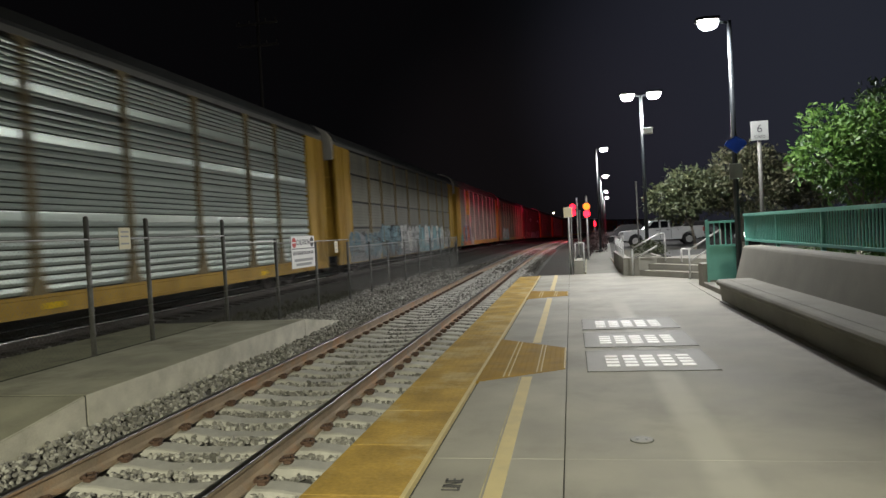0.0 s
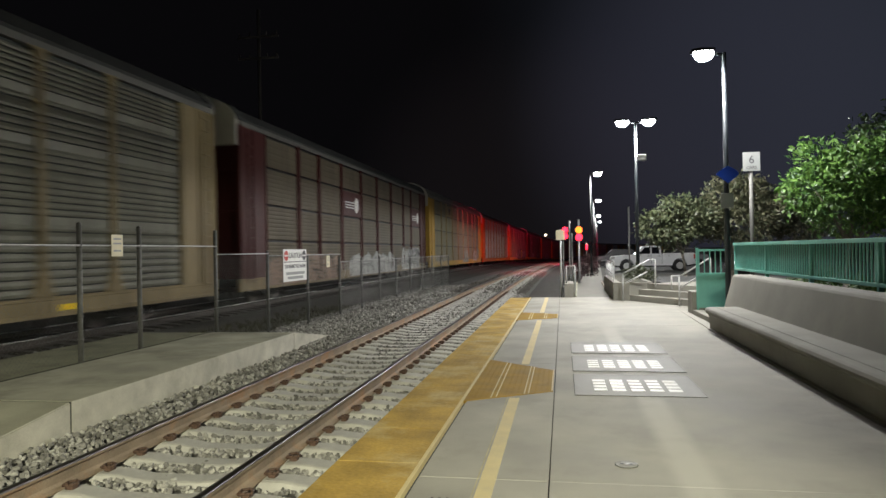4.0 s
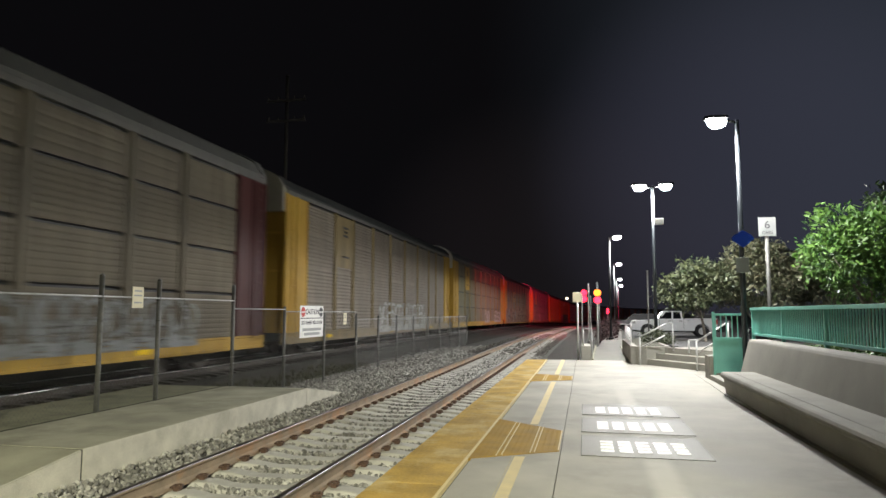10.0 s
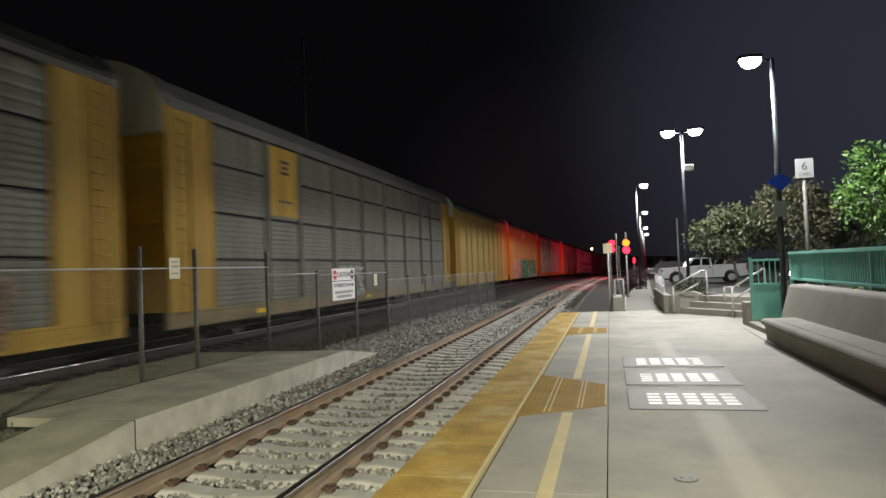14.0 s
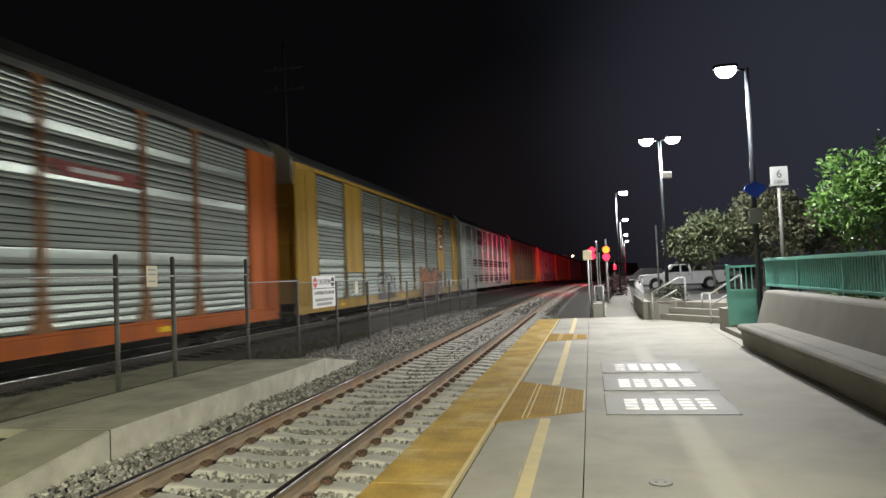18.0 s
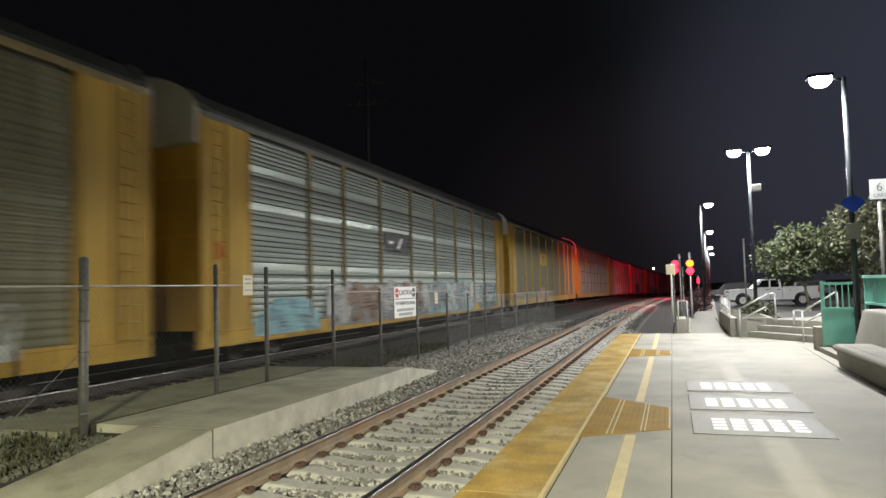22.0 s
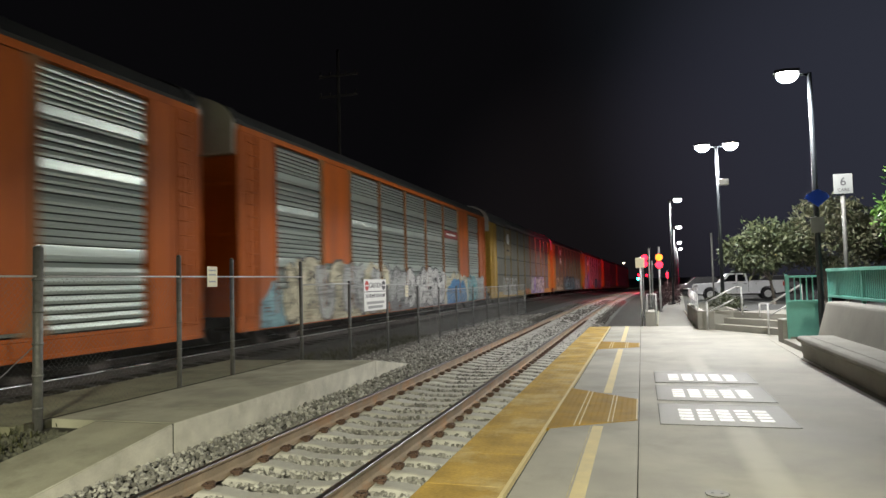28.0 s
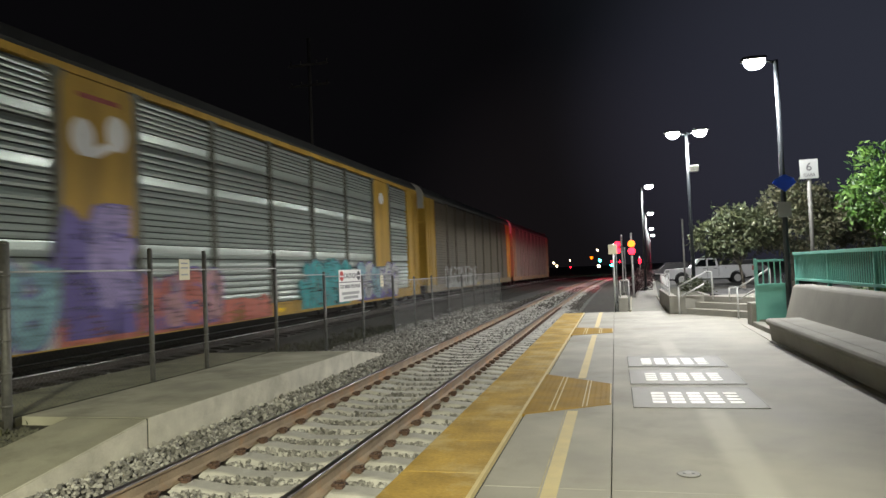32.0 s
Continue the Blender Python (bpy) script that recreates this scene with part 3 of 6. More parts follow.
def rib_profile(kind):
    """(depth, z) points of the side sheet from deck to eaves: depth 0 is the outer face."""
    out = []
    rows = [(Z_DECK, 2.02), (2.10, 3.21), (3.29, 4.46), (4.54, Z_TOP - 0.14)]
    for row, (a, b) in enumerate(rows):
        if b > 5:
            b -= 0.09
        if kind == "ribbed":
            # a broad plain band, then ribs with narrow dark slots between them
            band = (0, 1, 3, 1)[row]
            n = 7
            h = (b - a - 0.17 * (row > 0)) / n
            for k in range(n):
                if row and k == band:
                    out += [(0.018, a + k * h + 0.001), (0.010, a + k * h + 0.15), (0.012, a + k * h + 0.17)]
                    a += 0.17
                out += [(0.085, a + (k + 0.03) * h), (0.085, a + (k + 0.17) * h), (0.012, a + (k + 0.20) * h), (0.0, a + (k + 0.55) * h), (0.022, a + (k + 1.0) * h)]
        elif kind == "fine":
            n, deep = 8, 0.020
            h = (b - a) / n
            for k in range(n):
                out += [(deep, a + k * h), (0.0, a + (k + 0.25) * h), (0.0, a + (k + 0.50) * h), (deep, a + (k + 0.85) * h)]
            out.append((deep, b))
        else:
            n = (9, 8, 8, 4)[row] if kind == "panel" else 2
            dip = 0.009 if kind == "panel" else 0.007
            h = (b - a) / n
            for k in range(n):
                out += [(dip, a + k * h), (0.0, a + (k + 0.25) * h), (0.0, a + (k + 0.75) * h)]
            out.append((dip, b))
        if b > 5:
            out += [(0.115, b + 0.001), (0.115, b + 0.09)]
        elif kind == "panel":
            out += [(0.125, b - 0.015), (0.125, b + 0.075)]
    return out


def side_panel(kind, w):
    """One bay of the side sheet, in its own space: y along the car, x outward."""
    bm = bmesh.new()
    prof = rib_profile(kind)
    rows = [[bm.verts.new((-d, y, z)) for d, z in prof] for y in (0.0, w)]
    for k in range(len(prof) - 1):
        f = bm.faces.new((rows[0][k], rows[1][k], rows[1][k + 1], rows[0][k + 1]))
        f.smooth = False
        # slot faces are coloured dark to deepen the shade inside them
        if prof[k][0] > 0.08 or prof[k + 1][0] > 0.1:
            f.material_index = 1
    back = [[bm.verts.new((-0.14, y, z)) for z in (prof[0][1], prof[-1][1])] for y in (0.0, w)]
    bm.faces.new((back[0][0], back[0][1], back[1][1], back[1][0]))
    bm.faces.new((rows[0][0], back[0][0], back[1][0], rows[1][0]))
    bm.faces.new((rows[0][-1], rows[1][-1], back[1][1], back[0][1]))
    return bm


def roof_section(y0, y1):
    pts = [(-HALF + 0.02, Z_TOP - 0.02), (-HALF + 0.03, Z_TOP + 0.10), (-HALF + 0.28, Z_TOP + 0.42), (-0.75, Z_ROOF - 0.06), (0, Z_ROOF), (0.75, Z_ROOF - 0.06), (HALF - 0.28, Z_TOP + 0.42), (HALF - 0.03, Z_TOP + 0.10), (HALF - 0.02, Z_TOP - 0.02)]
    bm = bmesh.new()
    prism(bm, pts, "y", y0, y1)
    n = int((y1 - y0) / 0.75)
    for k in range(1, n):
        y = y0 + k * (y1 - y0) / n
        for (a, za), (b, zb) in zip(pts[1:-1], pts[2:-1]):
            q = [bm.verts.new(v) for v in ((a * 1.006, y - 0.03, za + 0.004), (b * 1.006, y - 0.03, zb + 0.02), (b * 1.006, y + 0.03, zb + 0.02), (a * 1.006, y + 0.03, za + 0.004))]
            bm.faces.new(q)
    return bm


def flared_post(wide):
    """A hat-shaped post that widens into gussets at the sill and the eaves."""
    bm = bmesh.new()
    prism(bm, [(-0.05, -wide), (0.02, -wide), (0.022, -0.03), (0.055, -0.022), (0.055, 0.022), (0.022, 0.03), (0.02, wide), (-0.05, wide)], "z", Z_DECK, Z_TOP - 0.13)
    prism(bm, [(-0.30, Z_DECK + 0.001), (0.30, Z_DECK + 0.001), (0.20, Z_DECK + 0.22), (wide + 0.004, Z_DECK + 0.55), (-wide - 0.004, Z_DECK + 0.55), (-0.20, Z_DECK + 0.22)], "x", -0.02, 0.026)
    prism(bm, [(-0.22, Z_TOP - 0.131), (0.22, Z_TOP - 0.131), (wide + 0.004, Z_TOP - 0.36), (-wide - 0.004, Z_TOP - 0.36)], "x", -0.02, 0.026)
    return bm


MESH_BANK = {}


def bank(key, make, material):
    if key not in MESH_BANK:
        MESH_BANK[key] = mesh_of(key, make(), material)
    return MESH_BANK[key]


def wheelset():
    bm = bmesh.new()
    for s in (-1, 1):
        x = s * 0.7525
        tube(bm, (x - 0.065, 0, 0.42), (x + 0.065, 0, 0.42), 0.42, 20)
        tube(bm, (x - s * 0.09, 0, 0.42), (x - s * 0.066, 0, 0.42), 0.445, 20)
    tube(bm, (-1.05, 0, 0.42), (1.05, 0, 0.42), 0.08, 10)
    return bm


def truck_frame():
    bm = bmesh.new()
    for s in (-1, 1):
        prism(bm, [(-1.2, 0.42), (-1.1, 0.58), (-0.4, 0.66), (0.4, 0.66), (1.1, 0.58), (1.2, 0.42), (0.95, 0.36), (0.5, 0.20), (-0.5, 0.20), (-0.95, 0.36)], "x", s * 1.05 - 0.06, s * 1.05 + 0.06)
    box(bm, -1.1, 1.1, -0.2, 0.2, 0.3, 0.62)
    return bm


def ladder(y, x):
    bm = bmesh.new()
    for s in (-0.2, 0.2):
        tube(bm, (x, y + s, 0.7), (x, y + s, 5.5), 0.018, 6)
    for k in range(15):
        z = 0.85 + k * 0.32
        tube(bm, (x, y - 0.2, z), (x, y + 0.2, z), 0.014, 6)
    return bm


def smoothed(pts):
    line = []
    ext = [pts[0]] + list(pts) + [pts[-1]]
    for p0, p1, p2, p3 in zip(ext, ext[1:], ext[2:], ext[3:]):
        for k in range(4):
            t = k / 4
            line.append(tuple(0.5 * (2 * p1[i] + (p2[i] - p0[i]) * t + (2 * p0[i] - 5 * p1[i] + 4 * p2[i] - p3[i]) * t * t + (3 * p1[i] - p0[i] - 3 * p2[i] + p3[i]) * t ** 3) for i in (0, 1)))
    return line + [tuple(pts[-1])]


def ribbon(bm, pts, r, low, high, x, mat):
    """A sprayed stroke of half width r along smoothed points, with rounded ends."""
    line = smoothed(pts)
    rings = []
    last = len(line) - 1
    for k, (y, z) in enumerate(line):
        (ya, za), (yb, zb) = line[max(0, k - 1)], line[min(last, k + 1)]
        d = math.hypot(yb - ya, zb - za) or 1.0
        ny, nz = -(zb - za) / d, (yb - ya) / d
        wide = r * (0.7 if k in (0, last) else 1.0)
        rings.append([bm.verts.new((x + 0.00005 * k, y + ny * o, max(low, min(high, z + nz * o)))) for o in (-wide, wide)])
    for a, b in zip(rings, rings[1:]):
        bm.faces.new((a[0], a[1], b[1], b[0])).material_index = mat


# strokes of bubble-shaped figures, in a unit box: arch, bowl, hook, wave, fork, ring, step
FIGURES = [
    [[(-0.42, -0.5), (-0.36, 0.25), (0.0, 0.5), (0.36, 0.25), (0.42, -0.5)], [(-0.3, -0.3), (0.1, 0.1), (0.2, -0.4)]],
    [[(0.36, 0.36), (-0.1, 0.5), (-0.38, 0.1), (0.1, 0.15), (0.38, -0.1), (0.1, -0.5), (-0.38, -0.38)], [(-0.36, -0.1), (-0.4, 0.5)]],
    [[(0.38, 0.46), (-0.3, 0.42), (-0.38, -0.1), (0.1, -0.2), (0.4, -0.44)], [(-0.28, -0.5), (0.0, 0.1), (0.36, 0.1)]],
    [[(-0.38, -0.5), (-0.14, 0.45), (0.2, 0.36), (0.36, 0.0), (-0.1, -0.14)], [(0.02, -0.5), (0.42, -0.3), (0.3, 0.5)]],
    [[(0.1, 0.5), (-0.38, 0.28), (-0.2, -0.26), (0.2, -0.5), (0.4, 0.06)], [(-0.4, -0.5), (0.1, 0.0), (0.4, 0.5)]],
    [[(-0.4, -0.5), (-0.26, 0.46), (0.1, -0.3), (0.34, 0.44), (0.42, -0.5)]],
    [[(-0.38, 0.5), (-0.16, -0.4), (0.2, -0.5), (0.4, 0.1)], [(0.1, 0.5), (-0.34, 0.1), (0.32, -0.2)]],
]


def paint_cloud(seed, w, h, soft):
    """A worn patch of sprayed ground with a ragged upper edge and ends."""
    bm = bmesh.new()
    m = max(6, int(w / 0.12))
    rows = []
    for k in range(m + 1):
        y = (k / m - 0.5) * w
        end = min(1.0, (min(k, m - k) / m * w / (0.5 * h)) * 0.75 + 0.3) ** 0.6
        top = h * end * (0.86 - 0.14 * soft + 0.3 * noise.noise(Vector((y * 1.1, seed * 3.1, 0))) + 0.10 * noise.noise(Vector((y * 5.0, seed * 1.7, 2)))) - 0.5 * h
        rows.append((bm.verts.new((-0.002, y, -0.5 * h)), bm.verts.new((-0.002, y, max(-0.45 * h, min(0.5 * h, top))))))
    for a, b in zip(rows, rows[1:]):
        bm.faces.new((a[0], b[0], b[1], a[1]))
    return bm


def figures(seed, w, h, style):
    """Fat overlapping figures (0 outline, 1 fill) or thin quick strokes, one mesh each."""
    rng = random.Random(seed)
    out = []
    if style == "tag":
        r, rf, n = 0.045 * h, 0.0, max(2, round(w / (h * 0.5)))
    else:
        r, rf, n = 0.15 * h, 0.112 * h, max(2, round(w / (h * 0.52)))
    step = w / n
    for k in range(n):
        bm = bmesh.new()
        cy, sy, sz, lean = -w / 2 + (k + 0.5) * step, step * 1.2, h - 2 * r - 0.02, rng.uniform(-0.16, 0.2)
        layer = 0.003 + 0.005 * (k % 3)
        dz = rng.uniform(-0.05, 0.05) * h
        mirror = rng.choice((-1, 1))
        for stroke in rng.choice(FIGURES):
            pts = [(cy + (mirror * u + lean * v + rng.uniform(-0.06, 0.06)) * sy, (v + rng.uniform(-0.05, 0.05)) * sz + dz) for u, v in stroke]
            ribbon(bm, pts, r, -h / 2, h / 2, layer, 0)
            if rf:
                ribbon(bm, pts, rf, -h / 2 + 0.04, h / 2 - 0.04, layer + 0.0025, 1)
        out.append((bm, rng.random() < 0.35))
    return out


def swash(name, colour, **k):
    """Thin sprayed paint, worn through in streaks along the sheets' ribs."""
    m = paint(name, colour, 0.5, 0.0, vary=0.35, scale=2.0, stain=0.5, stain_colour=tuple(0.6 * c + 0.08 for c in colour), **k)
    nodes, links = m.node_tree.nodes, m.node_tree.links
    total = None
    for scale, stretch in ((1.6, (1, 1, 1.3)), (2.2, (1, 0.5, 6.0))):
        tc, mp, nz = nodes.new("ShaderNodeTexCoord"), nodes.new("ShaderNodeMapping"), nodes.new("ShaderNodeTexNoise")
        mp.inputs["Scale"].default_value = stretch
        nz.inputs["Scale"].default_value = scale
        nz.inputs["Detail"].default_value = 4
        links.new(tc.outputs["Object"], mp.inputs[0])
        links.new(mp.outputs[0], nz.inputs["Vector"])
        if total is None:
            total = nz.outputs[0]
        else:
            add = nodes.new("ShaderNodeMath")
            add.operation = "ADD"
            links.new(total, add.inputs[0])
            links.new(nz.outputs[0], add.inputs[1])
            total = add.outputs[0]
    worn = nodes.new("ShaderNodeMapRange")
    worn.inputs[1].default_value, worn.inputs[2].default_value = 0.80, 1.05
    worn.inputs[3].default_value, worn.inputs[4].default_value = 0.45, 1.0
    links.new(total, worn.inputs[0])
    links.new(worn.outputs[0], nodes["Principled BSDF"].inputs["Alpha"])
    return m


SPRAY = {n: swash("spray_" + n, c) for n, c in {
    "white": (0.60, 0.60, 0.57), "black": (0.03, 0.03, 0.035), "blue": (0.045, 0.20, 0.42), "sky": (0.22, 0.40, 0.44), "teal": (0.04, 0.33, 0.33),
    "green": (0.05, 0.28, 0.13), "lime": (0.42, 0.52, 0.10), "pink": (0.48, 0.26, 0.27), "red": (0.30, 0.06, 0.05), "rust": (0.42, 0.15, 0.055), "violet": (0.13, 0.10, 0.30),
    "salmon": (0.46, 0.14, 0.10), "cream": (0.55, 0.51, 0.35), "grey": (0.22, 0.23, 0.23), "brown": (0.22, 0.14, 0.09), "slate": (0.08, 0.15, 0.18), "clay": (0.25, 0.175, 0.125), "lavender": (0.33, 0.27, 0.50), "palegrey": (0.42, 0.43, 0.41), "mist": (0.20, 0.25, 0.20)}.items()}


class Car:
    """What sets one rail car apart from the next."""

    def __init__(self, kind, sheet, post, ends, sill, roof, label, plates=(), sprays=(), stripes=(), long=CAR_LONG, extra=()):
        self.kind, self.sheet, self.post, self.ends, self.sill, self.roof, self.label = kind, sheet, post, ends, sill, roof, label
        self.plates, self.sprays, self.stripes, self.long, self.extra = plates, sprays, stripes, long, extra


def build_car(n, c):
    """A covered car carrier; its own y runs from the leading end (0) to the trailing end."""
    car = empty("autorack_car", Matrix(), c.label, "rail car", "cars of the freight train")
    k = c.long / CAR_LONG
    bays = [b * k for b in BAYS]

    def along(y):
        return float(np.interp(y, MARKS, BAYS)) * k

    def p(name, key, make, material, at=None, label=""):
        both = [material, SLOT_SHADE if c.kind == "ribbed" else BLACK]
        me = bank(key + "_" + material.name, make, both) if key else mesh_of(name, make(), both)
        return part(name, me, None, car, label, at)

    tag = "%.1f" % c.long
    p("inner_wall", "core" + tag, lambda: boxes((-HALF + 0.14, HALF - 0.14, 0.25, c.long - 0.25, Z_DECK, Z_TOP)), BLACK)
    tall = 1.22 if c.roof is ROOF_PALE else 1.0
    lift = Matrix.Translation((0, 0, Z_TOP)) @ Matrix.Diagonal((1, 1, tall, 1)) @ Matrix.Translation((0, 0, -Z_TOP))

    def high_roof(bm):
        bm.transform(lift)
        return bm

    p("roof", "roof%.1f" % tall + tag, lambda: high_roof(roof_section(0.35, c.long - 0.35)), c.roof, label="ribbed sheet roof")
    for y in (0.0, c.long - 0.36):
        p("roof_hood", "hood%.1f" % tall, lambda: high_roof(roof_section(0, 0.36)), c.roof, Matrix.Translation((0, y, 0.06)))
    def gable():
        pts = [(-HALF + 0.05, Z_TOP - 0.75)] + [(-HALF + 0.05 + 2 * (HALF - 0.05) * q / 14, Z_TOP + 0.12 + (Z_ROOF - Z_TOP + 0.02) * tall * math.sin(math.pi * q / 14) ** 0.6) for q in range(15)] + [(HALF - 0.05, Z_TOP - 0.75)]
        return prism(bmesh.new(), pts, "y", -0.07, 0.12)

    for y in (0.0, c.long - 0.05):
        p("end_gable", "gable%.1f" % tall, gable, GABLE, Matrix.Translation((0, y, 0)), "pale arched end panel")
    p("underframe", "under" + tag, lambda: boxes((-0.5, 0.5, -0.35, c.long + 0.35, 0.55, 0.85), (-1.2, 1.2, 2.2, c.long - 2.2, 0.62, Z_DECK)), UNDER)
    for s in (-1, 1):
        turn = Matrix.Rotation(0 if s > 0 else math.pi, 4, "Z")
        flip = turn if s > 0 else Matrix.Translation((0, c.long, 0)) @ turn
        p("side_sill", "sill" + tag, lambda: prism(bmesh.new(), [(HALF - 0.1, Z_DECK), (HALF + 0.015, Z_DECK), (HALF + 0.015, Z_DECK - 0.06), (HALF, Z_DECK - 0.07), (HALF, Z_SILL + 0.05), (HALF + 0.015, Z_SILL + 0.04), (HALF + 0.015, Z_SILL - 0.03), (HALF - 0.1, Z_SILL - 0.03)], "y", 0.0, c.long), c.sill, flip, "painted side sill")
        p("eaves_rail", "eave" + tag, lambda: boxes((HALF - 0.12, HALF + 0.025, 0.1, c.long - 0.1, Z_TOP - 0.15, Z_TOP), bevel=0.01), c.extra[0] if c.extra else ROOF_PALE, flip)
        for j, (a, b) in enumerate(zip(bays, bays[1:])):
            w = b - a
            if j in (0, len(bays) - 2):
                p("corner_post", "corner%.2f" % w, lambda: prism(bmesh.new(), [(-0.10, 0.04), (-0.10, w - 0.02), (0.012, w - 0.02), (0.014, w - 0.05), (0.04, w - 0.06), (0.04, w - 0.11), (0.012, w - 0.12), (0.012, w * 0.5 + 0.05), (0.035, w * 0.5 + 0.04), (0.035, w * 0.5 - 0.04), (0.012, w * 0.5 - 0.05), (0.012, 0.17), (0.04, 0.16), (0.04, 0.11), (0.014, 0.10), (0.012, 0.04)], "z", Z_DECK, Z_TOP - 0.12), c.ends, flip @ Matrix.Translation((HALF, a, 0)))
            else:
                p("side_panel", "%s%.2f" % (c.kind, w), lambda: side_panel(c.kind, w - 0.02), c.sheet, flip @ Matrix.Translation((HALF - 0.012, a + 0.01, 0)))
        for b in bays[2:-2]:
            wide = 0.16 if c.kind != "ribbed" else 0.10
            p("side_post", "post%.2f" % wide, lambda: prism(bmesh.new(), [(-0.05, -wide), (0.02, -wide), (0.022, -0.03), (0.055, -0.022), (0.055, 0.022), (0.022, 0.03), (0.02, wide), (-0.05, wide)], "z", Z_DECK, Z_TOP - 0.13) if c.kind != "ribbed" else flared_post(wide), c.post, flip @ Matrix.Translation((HALF, b, 0)))
        for y in (0.62, c.long - 0.62):
            p("ladder", "ladder", lambda: ladder(0, 0), c.ends, flip @ Matrix.Translation((HALF + 0.06, y, 0)))
    for y in (0.12, c.long - 0.20):
        for x in (-1.42, 0.02):
            p("end_door", "enddoor", lambda: boxes((0, 1.4, 0, 0.08, Z_DECK, Z_TOP), bevel=0.008), c.ends, Matrix.Translation((x, y, 0)))
        for z in (1.6, 2.9, 4.2):
            p("door_bar", "doorbar", lambda: boxes((-1.44, 1.44, -0.02, 0.10, 0, 0.08), bevel=0.008), c.ends, Matrix.Translation((0, y, z)))
    for y in (3.2, c.long - 3.2):
        p("bogie_frame", "bogie", truck_frame, UNDER, Matrix.Translation((0, y, 0)))
        for dy in (-0.88, 0.88):
            p("wheelset", "wheelset", wheelset, WHEEL, Matrix.Translation((0, y + dy, 0)), "dark steel wheelset")
    for y, s in ((0, -1), (c.long, 1)):
        p("coupler", "coupler", lambda: boxes((-0.14, 0.14, -0.1, 0.55, 0.72, 0.98), bevel=0.02), UNDER, Matrix.Translation((0, y, 0)) @ Matrix.Rotation(0 if s > 0 else math.pi, 4, "Z"))
    # lettered plates, stripes and sprayed shapes are on the platform side
    for y0, y1, z0, z1, mat, *marks in c.plates:
        y0, y1 = along(y0), along(y1)
        pl = p("logo_plate", "", lambda: boxes((HALF - 0.02, HALF + 0.012, y0, y1, z0, z1), bevel=0.004), mat, label="painted plate with a plain emblem")
        for kind, mmat, cy, cz, ry, rz in marks:
            bm = bmesh.new()
            yy, zz = y0 + (y1 - y0) * cy, z0 + (z1 - z0) * cz
            if kind == "oval":
                ring = [(yy + ry * math.cos(q * math.tau / 28), zz + rz * math.sin(q * math.tau / 28)) for q in range(28)]
                prism(bm, ring, "x", HALF + 0.011, HALF + 0.016)
            elif kind == "slash":
                prism(bm, [(yy - ry, zz - rz), (yy - ry * 0.2, zz - rz), (yy + ry, zz + rz), (yy + ry * 0.2, zz + rz)], "x", HALF + 0.011, HALF + 0.018)
            else:
                box(bm, HALF + 0.011, HALF + 0.017, yy - ry, yy + ry, zz - rz, zz + rz, 0.003)
            part("emblem", bm, mmat, pl)
    for y0, y1, z0, z1, mat in c.stripes:
        p("stripe", "", lambda: boxes((HALF - 0.02, HALF + 0.002, along(y0), along(y1), z0, z1)), mat)
    for q, (style, y0, y1, z0, z1, edge, fill, shade, ground) in enumerate(c.sprays):
        w, h = along(y1) - along(y0), z1 - z0
        under = paint_cloud(n * 17 + q, w, h if ground else 0.25 * h, style == "wash")
        if not ground:
            under.transform(Matrix.Translation((0, 0, -0.37 * h)))
        paint_job = part("spray_paint", under, SPRAY[ground or edge], car, "sprayed paint over the lower side", Matrix.Translation((HALF + 0.031 + 0.004 * (q % 3), (along(y0) + along(y1)) / 2, (z0 + z1) / 2)))
        if style != "wash":
            for bm, other in figures(n * 17 + q, w, h, style):
                part("sprayed_shape", bm, [SPRAY[edge], SPRAY[shade if other else fill]], paint_job)
    # small reflector patches along the sill
    for y in (4.2, 13.0, 22.0):
        p("reflector", "refl", lambda: boxes((HALF + 0.012, HALF + 0.02, -0.25, 0.25, 0.58, 0.70)), REFLECTOR, Matrix.Translation((0, y * k, 0)))
    return car


def marks_bars(mat, wide=0.34):
    return (("bar", mat, 0.5, 0.72, wide, 0.10), ("bar", mat, 0.5, 0.55, wide * 0.8, 0.08), ("bar", mat, 0.5, 0.28, wide, 0.05))


W_INK, K_INK = paint("emblem_white", (0.78, 0.78, 0.75), 0.4, stain=0.15), SPRAY["black"]
REFLECTOR = paint("reflector_yellow", (0.9, 0.62, 0.03), 0.25, vary=0.1, stain=0.1)
LOGO_Y = (("bar", K_INK, 0.5, 0.80, 0.30, 0.05), ("bar", K_INK, 0.5, 0.72, 0.22, 0.05), ("bar", K_INK, 0.5, 0.64, 0.28, 0.05), ("bar", K_INK, 0.5, 0.22, 0.45, 0.04))

